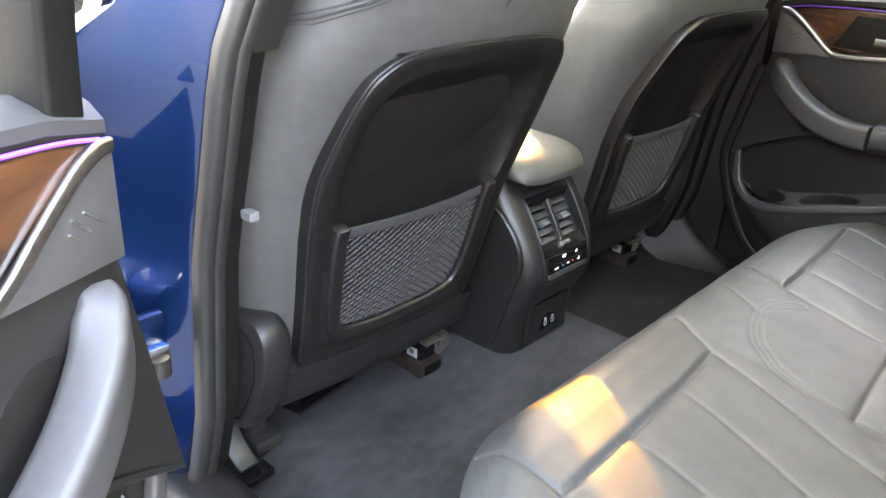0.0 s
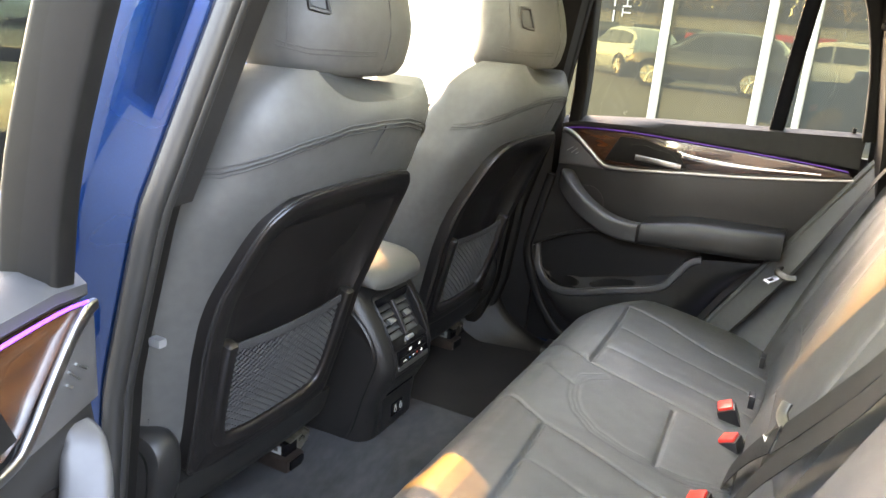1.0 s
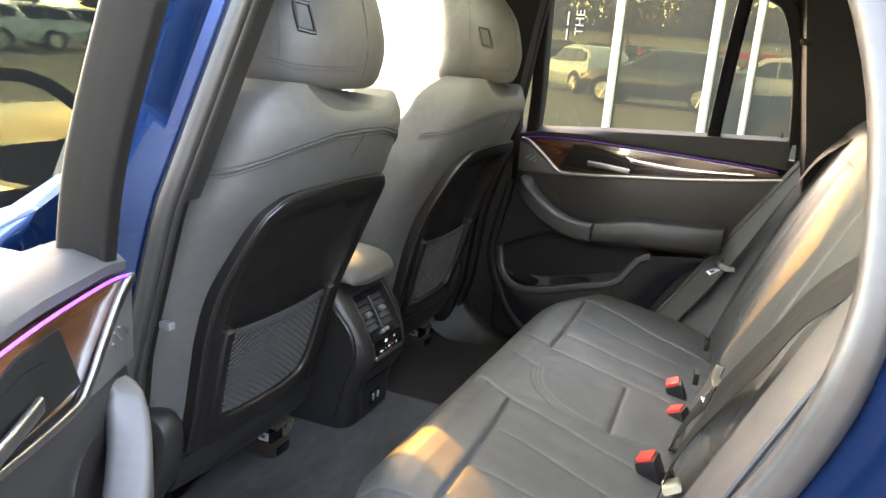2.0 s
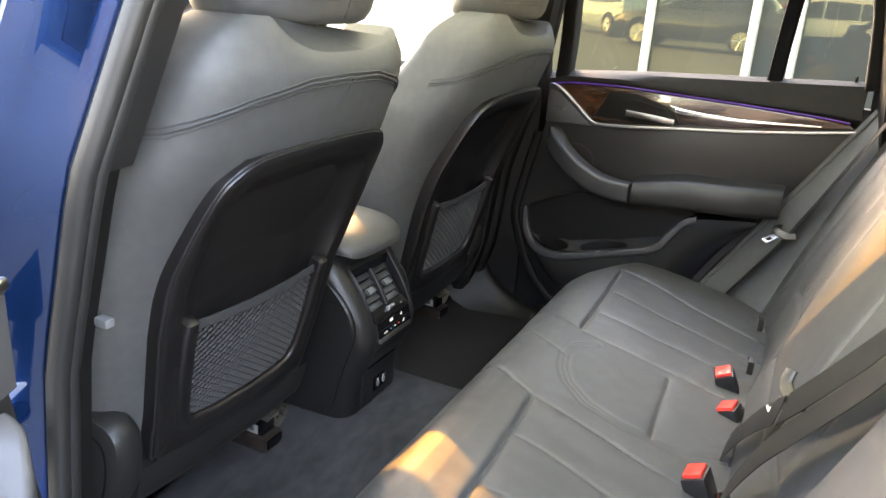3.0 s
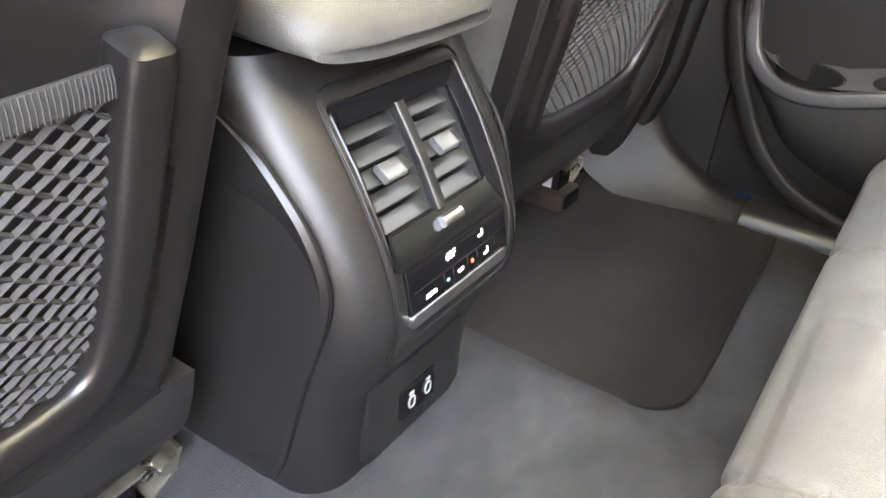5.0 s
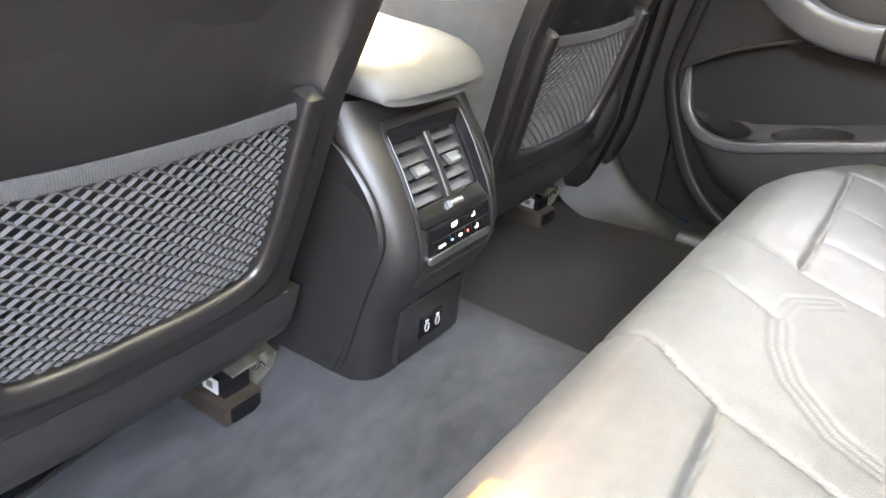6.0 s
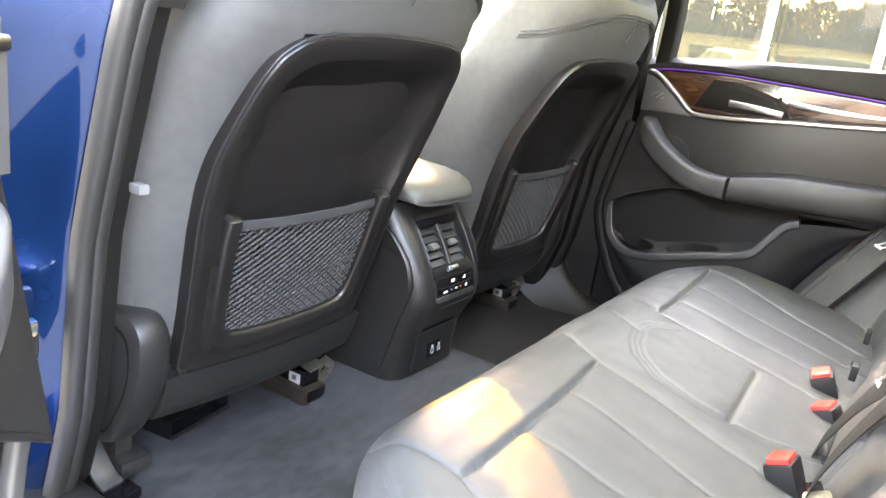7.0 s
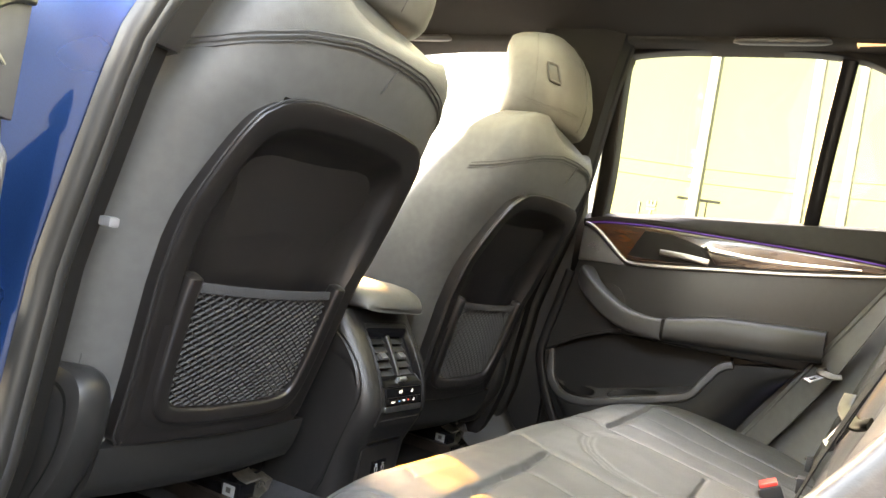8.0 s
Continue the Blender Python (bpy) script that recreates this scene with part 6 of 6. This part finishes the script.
def parked_car(color, at, rz, label):
    """A parked SUV about 4.6 m long, nose along its y."""
    car = thing("parked_car", label, "car", group="parked cars")
    paint = material("car_paint", color, 0.3, coat=1.0, scale=900)
    rings = []
    for y, z0, zb, w in ((-2.30, 0.55, 0.80, 0.70), (-2.22, 0.35, 1.00, 0.86), (-1.6, 0.28, 1.05, 0.93), (0.0, 0.26, 1.03, 0.94), (1.2, 0.28, 1.00, 0.93), (1.9, 0.32, 0.92, 0.88), (2.2, 0.40, 0.80, 0.78), (2.30, 0.50, 0.70, 0.66)):
        rings.append([(x, y, z) for x, z in ((-w * 0.9, z0), (-w, z0 + 0.18), (-w, zb - 0.12), (-w * 0.92, zb), (0, zb + 0.03), (w * 0.92, zb), (w, zb - 0.12), (w, z0 + 0.18), (w * 0.9, z0))])
    part("body", loft(rings), paint, car)
    rings = []
    for y, zt, w in ((-2.24, 1.08, 0.70), (-2.10, 1.34, 0.74), (-1.85, 1.55, 0.74), (-1.2, 1.65, 0.72), (-0.3, 1.67, 0.72), (0.20, 1.61, 0.71), (0.65, 1.36, 0.72), (1.12, 1.05, 0.74)):
        rings.append([(x, y, z) for x, z in ((-0.88, 0.98), (-0.80 - 0.05 * (zt < 1.2), min(zt, 1.22)), (-w + 0.04, zt - 0.05), (-w * 0.8, zt), (0, zt + 0.02), (w * 0.8, zt), (w - 0.04, zt - 0.05), (0.80 + 0.05 * (zt < 1.2), min(zt, 1.22)), (0.88, 0.98))])
    part("cabin", loft(rings), paint, car)
    part("windscreen", prism([(-0.62, 0.0), (0.62, 0.0), (0.54, 0.60), (-0.54, 0.60)], 0.03, lambda a, b, c: (a, 1.09 - b * 1.35 + c, 1.09 + b * 0.86 + c)), CAR_GLASS, car, "dark windscreen")
    for sx in (-1, 1):
        for ys in (((-1.95, 1.16), (-1.82, 1.42), (-1.25, 1.53), (-1.10, 1.53), (-1.10, 1.12)), ((-1.04, 1.12), (-1.04, 1.53), (-0.22, 1.55), (-0.22, 1.11)), ((-0.15, 1.11), (-0.15, 1.55), (0.12, 1.51), (0.72, 1.12))):
            part("side_window", prism(list(ys), 0.02, lambda a, b, c: (sx * (0.868 - (b - 1.1) * 0.34 + c), a, b)), CAR_GLASS, car, "dark side window")
    for sx in (-1, 1):
        for y in (-1.4, 1.42):
            wheel = part("wheel", cylinder((sx * 0.72, y, 0.36), (sx * 0.95, y, 0.36), 0.36, 24), TYRE, car, "black tyre")
            part("rim", cylinder((sx * 0.93, y, 0.36), (sx * 0.965, y, 0.36), 0.25, 20), SILVER, wheel, "silver alloy wheel")
            for k in range(5):
                a = 2 * math.pi * k / 5
                part("spoke", cylinder((sx * 0.968, y, 0.36), (sx * 0.968, y + 0.24 * math.cos(a), 0.36 + 0.24 * math.sin(a)), 0.03, 6), CHROME, wheel)
        part("headlight", box(sx * 0.62 - 0.14, sx * 0.62 + 0.14, 2.10, 2.24, 0.70, 0.80, 0.02), WHITE, car, "clear headlight")
        part("arch", sweep([Vector((sx * 0.935, 1.42 + 0.41 * math.cos(q), 0.36 + 0.41 * math.sin(q))) for q in [k * math.pi / 10 for k in range(11)]], circle(0.035, 6), up=(1, 0, 0)), PLASTIC, car, "black wheel arch")
        part("arch", sweep([Vector((sx * 0.935, -1.40 + 0.41 * math.cos(q), 0.36 + 0.41 * math.sin(q))) for q in [k * math.pi / 10 for k in range(11)]], circle(0.035, 6), up=(1, 0, 0)), PLASTIC, car, "black wheel arch")
    part("bumper", box(-0.75, 0.75, 2.18, 2.33, 0.36, 0.56, 0.05), PLASTIC, car)
    car.matrix_basis = pose(*at, 0, 0, rz)
    return car


parked_car((0.45, 0.55, 0.62), (-11.2, 16.6, 0), 20, "pale blue parked sport utility car")
parked_car((0.02, 0.02, 0.022), (-9.0, 11.2, 0), -25, "black parked sport utility car")
parked_car((0.60, 0.60, 0.60), (-11.5, 9.2, 0), -30, "white parked car in the car park row")
parked_car((0.50, 0.03, 0.03), (-16.0, 16.5, 0), -40, "red parked car behind the others")
parked_car((0.35, 0.35, 0.36), (-17.5, 12.6, 0), -40, "grey parked car behind the others")
parked_car((0.62, 0.62, 0.62), (18.5, 25.5, 0), 60, "white parked car in the open car park")
parked_car((0.62, 0.62, 0.62), (22.5, 27.0, 0), 60, "white parked car in the open car park")

# things far across the car park stand on one turned line
LOT = pose(5.0, 0.57, 0, 0, 0, -42)
sign_block = thing("red_banner", "red banner on posts beyond the parked cars", "banner")
part("cloth", box(-27.05, -27.0, -3.2, -1.0, 1.0, 1.7, 0.01), RED, sign_block)
for y in (-3.15, -1.05):
    part("post", cylinder((-27.1, y, 0), (-27.1, y, 2.0), 0.05, 10), ALU, sign_block)
part("print_bar", box(-27.0, -26.985, -2.8, -1.4, 1.25, 1.45, 0.0), WHITE, sign_block, "white unreadable print")
sign_block.matrix_basis = LOT
copy_thing(sign_block, LOT @ pose(0, -3.4, 0.2))

STONE = material("pale_render", (0.40, 0.36, 0.30), 0.9, scale=8, stain=0.12)
shop = thing("low_building", "low beige commercial building across the car park", "building")
part("wall", box(-68, -60, -6, 26, 0, 3.4, 0.05), STONE, shop)
part("roof", box(-68.4, -59.4, -6.4, 26.4, 3.4, 3.8, 0.05), PLASTIC, shop, "dark roof edge")
for k in range(9):
    part("window", box(-60.02, -59.9, -4.5 + 3.3 * k, -2.4 + 3.3 * k, 1.0, 2.4, 0.01), CAR_GLASS, shop, "dark shop window")
shop.matrix_basis = LOT @ pose(0, -12, 0)

LEAF = material("autumn_leaves", (0.17, 0.115, 0.035), 0.8, color2=(0.10, 0.08, 0.025), scale=3, stain=0.3, stain_scale=0.3)
BARK = material("bark", (0.10, 0.08, 0.06), 0.9, scale=12)
rng = random.Random(7)


def tree(at, h):
    t = thing("tree", "leafy roadside tree turning autumn brown", "tree", at, "far trees")
    part("trunk", cylinder((0, 0, 0), (0.1, 0.1, h * 0.5), 0.16, 8, 0.08), BARK, t)
    verts, faces = [], []
    for k in range(1300):
        a, r, z = rng.uniform(0, 6.283), rng.uniform(0, 1) ** 0.5, rng.uniform(0.25, 1.0)
        w = h * 0.42 * math.sin(min(1.0, (z - 0.15) * 1.25) * 2.6) * (0.8 + 0.35 * noise.noise(Vector((a, z * 3, h))))
        c = Vector((w * r * math.cos(a), w * r * math.sin(a), z * h))
        s = rng.uniform(0.14, 0.32)
        q = Euler((rng.uniform(0, 6), rng.uniform(0, 6), rng.uniform(0, 6))).to_matrix()
        n = len(verts)
        verts += [c + q @ Vector(p) * s for p in ((-1, -0.5, 0), (0.2, -0.7, 0.2), (1, 0.1, 0), (0.1, 0.7, -0.2))]
        faces.append((n, n + 1, n + 2, n + 3))
    me = bpy.data.meshes.new("crown")
    me.from_pydata([tuple(v) for v in verts], [], faces)
    me.materials.append(LEAF)
    crown = new("crown", me)
    crown.parent = t
    return t


first_trees = [tree((-62, -20, 0), 6.5), tree((-64, -12, 0), 5.6), tree((-60, -4, 0), 7.0)]
for k in range(30):
    src = first_trees[k % 3]
    copy_thing(src, LOT @ pose(-76 - rng.uniform(0, 14), -40 + k * 2.5 + rng.uniform(-1, 1), 0, 0, 0, rng.uniform(0, 360)) @ Matrix.Scale(rng.uniform(0.9, 1.45), 4))


def lamp_post(at):
    t = thing("street_lamp", "tall car park lamp with a flat double head", "street lamp", (0, 0, 0), "car park lamps")
    t.matrix_basis = LOT @ pose(*at)
    part("pole", cylinder((0, 0, 0), (0, 0, 8.0), 0.09, 10, 0.06), STEEL, t)
    part("lamp_head", box(-0.25, 0.25, -0.9, 0.9, 7.95, 8.1, 0.03), STEEL, t)
    return t


lamp_post((-50, 0.25, 0))
lamp_post((-50, -0.9, 0))
cables = thing("power_line", "two sagging overhead power cables on wooden poles", "power line")
for h, sag in ((11.0, 1.2), (12.3, 1.4)):
    part("wire", sweep([Vector((-54, -72 + 6 * k, h - sag * math.sin(math.pi * (k % 8) / 8))) for k in range(25)], circle(0.03, 5)), STEEL, cables)
for k in (0, 8, 16, 24):
    part("pole", cylinder((-54, -72 + 6 * k, 0), (-54, -72 + 6 * k, 12.6), 0.15, 10, 0.11), BARK, cables, "wooden pole")
cables.matrix_basis = LOT

parked_car((0.62, 0.62, 0.62), (15.5, 24.5, 0), 60, "white parked car in the open car park")
for k in range(9):
    copy_thing(first_trees[k % 3], pose(26 + 4.2 * k + rng.uniform(-1, 1), 66 - 3.0 * k + rng.uniform(-2, 2), 0, 0, 0, rng.uniform(0, 360)) @ Matrix.Scale(rng.uniform(1.0, 1.5), 4))

# the car's own road wheels
for sx in (-1, 1):
    for y in (-1.42, 1.45):
        wheel_unit = thing("road_wheel", "black tyre on a silver wheel carrying the blue car", "wheel", (sx * 0.78, y, 0.34), "road wheels", "structure")
        ring_pts = [Vector((0, 0.27 * math.cos(a), 0.27 * math.sin(a))) for a in [k * 2 * math.pi / 40 for k in range(41)]]
        part("tyre", sweep(ring_pts, rounded(0.21, 0.14, 0.03), up=(1, 0, 0)), TYRE, wheel_unit, "black tyre")
        part("rim", cylinder((sx * -0.06, 0, 0), (sx * 0.06, 0, 0), 0.21, 28), SILVER, wheel_unit, "silver wheel")

# unseen plain wall added behind the open door to block light from the left
WALLGREY = material("weathered_grey_render", (0.13, 0.125, 0.12), 0.9, scale=6, stain=0.2, stain_scale=0.5)
light_block_wall = thing("light_block_wall", "unseen weathered grey wall added to block light from the left", "wall", kind="structure")
part("wall", box(-5.4, -5.1, -12.0, 0.6, 0.0, 2.55, 0.02), WALLGREY, light_block_wall)
part("coping", box(-5.45, -5.05, -12.05, 0.65, 2.55, 2.65, 0.02), ALU, light_block_wall, "pale coping")

# upright white lettering on the showroom glass
PRINT = material("faded_white_print", (0.075, 0.072, 0.055), 0.6)


def facade_text(text, size, y, z):
    cu = bpy.data.curves.new("lettering", "FONT")
    cu.body, cu.size, cu.align_x, cu.align_y, cu.extrude = text, size, "CENTER", "CENTER", 0.001
    ob = new("lettering", cu)
    me = bpy.data.meshes.new_from_object(ob.evaluated_get(bpy.context.evaluated_depsgraph_get()))
    bpy.data.objects.remove(ob)
    me.materials.append(PRINT)
    me.transform(Matrix.Translation((-0.012, y, z)) @ Matrix(((0, 0, -1), (0, -1, 0), (1, 0, 0))).to_4x4() @ pose(0, 0, 0, 180, 0, 0))
    o = new("lettering", me)
    o.parent = building


facade_text("THE", 0.115, 0.36, 1.575)
for z0, z1 in ((1.43, 1.52), (1.55, 1.66)):
    part("print_bar", box(-0.012, -0.010, 0.47, 0.485, z0, z1, 0), PRINT, building, "thin white print")
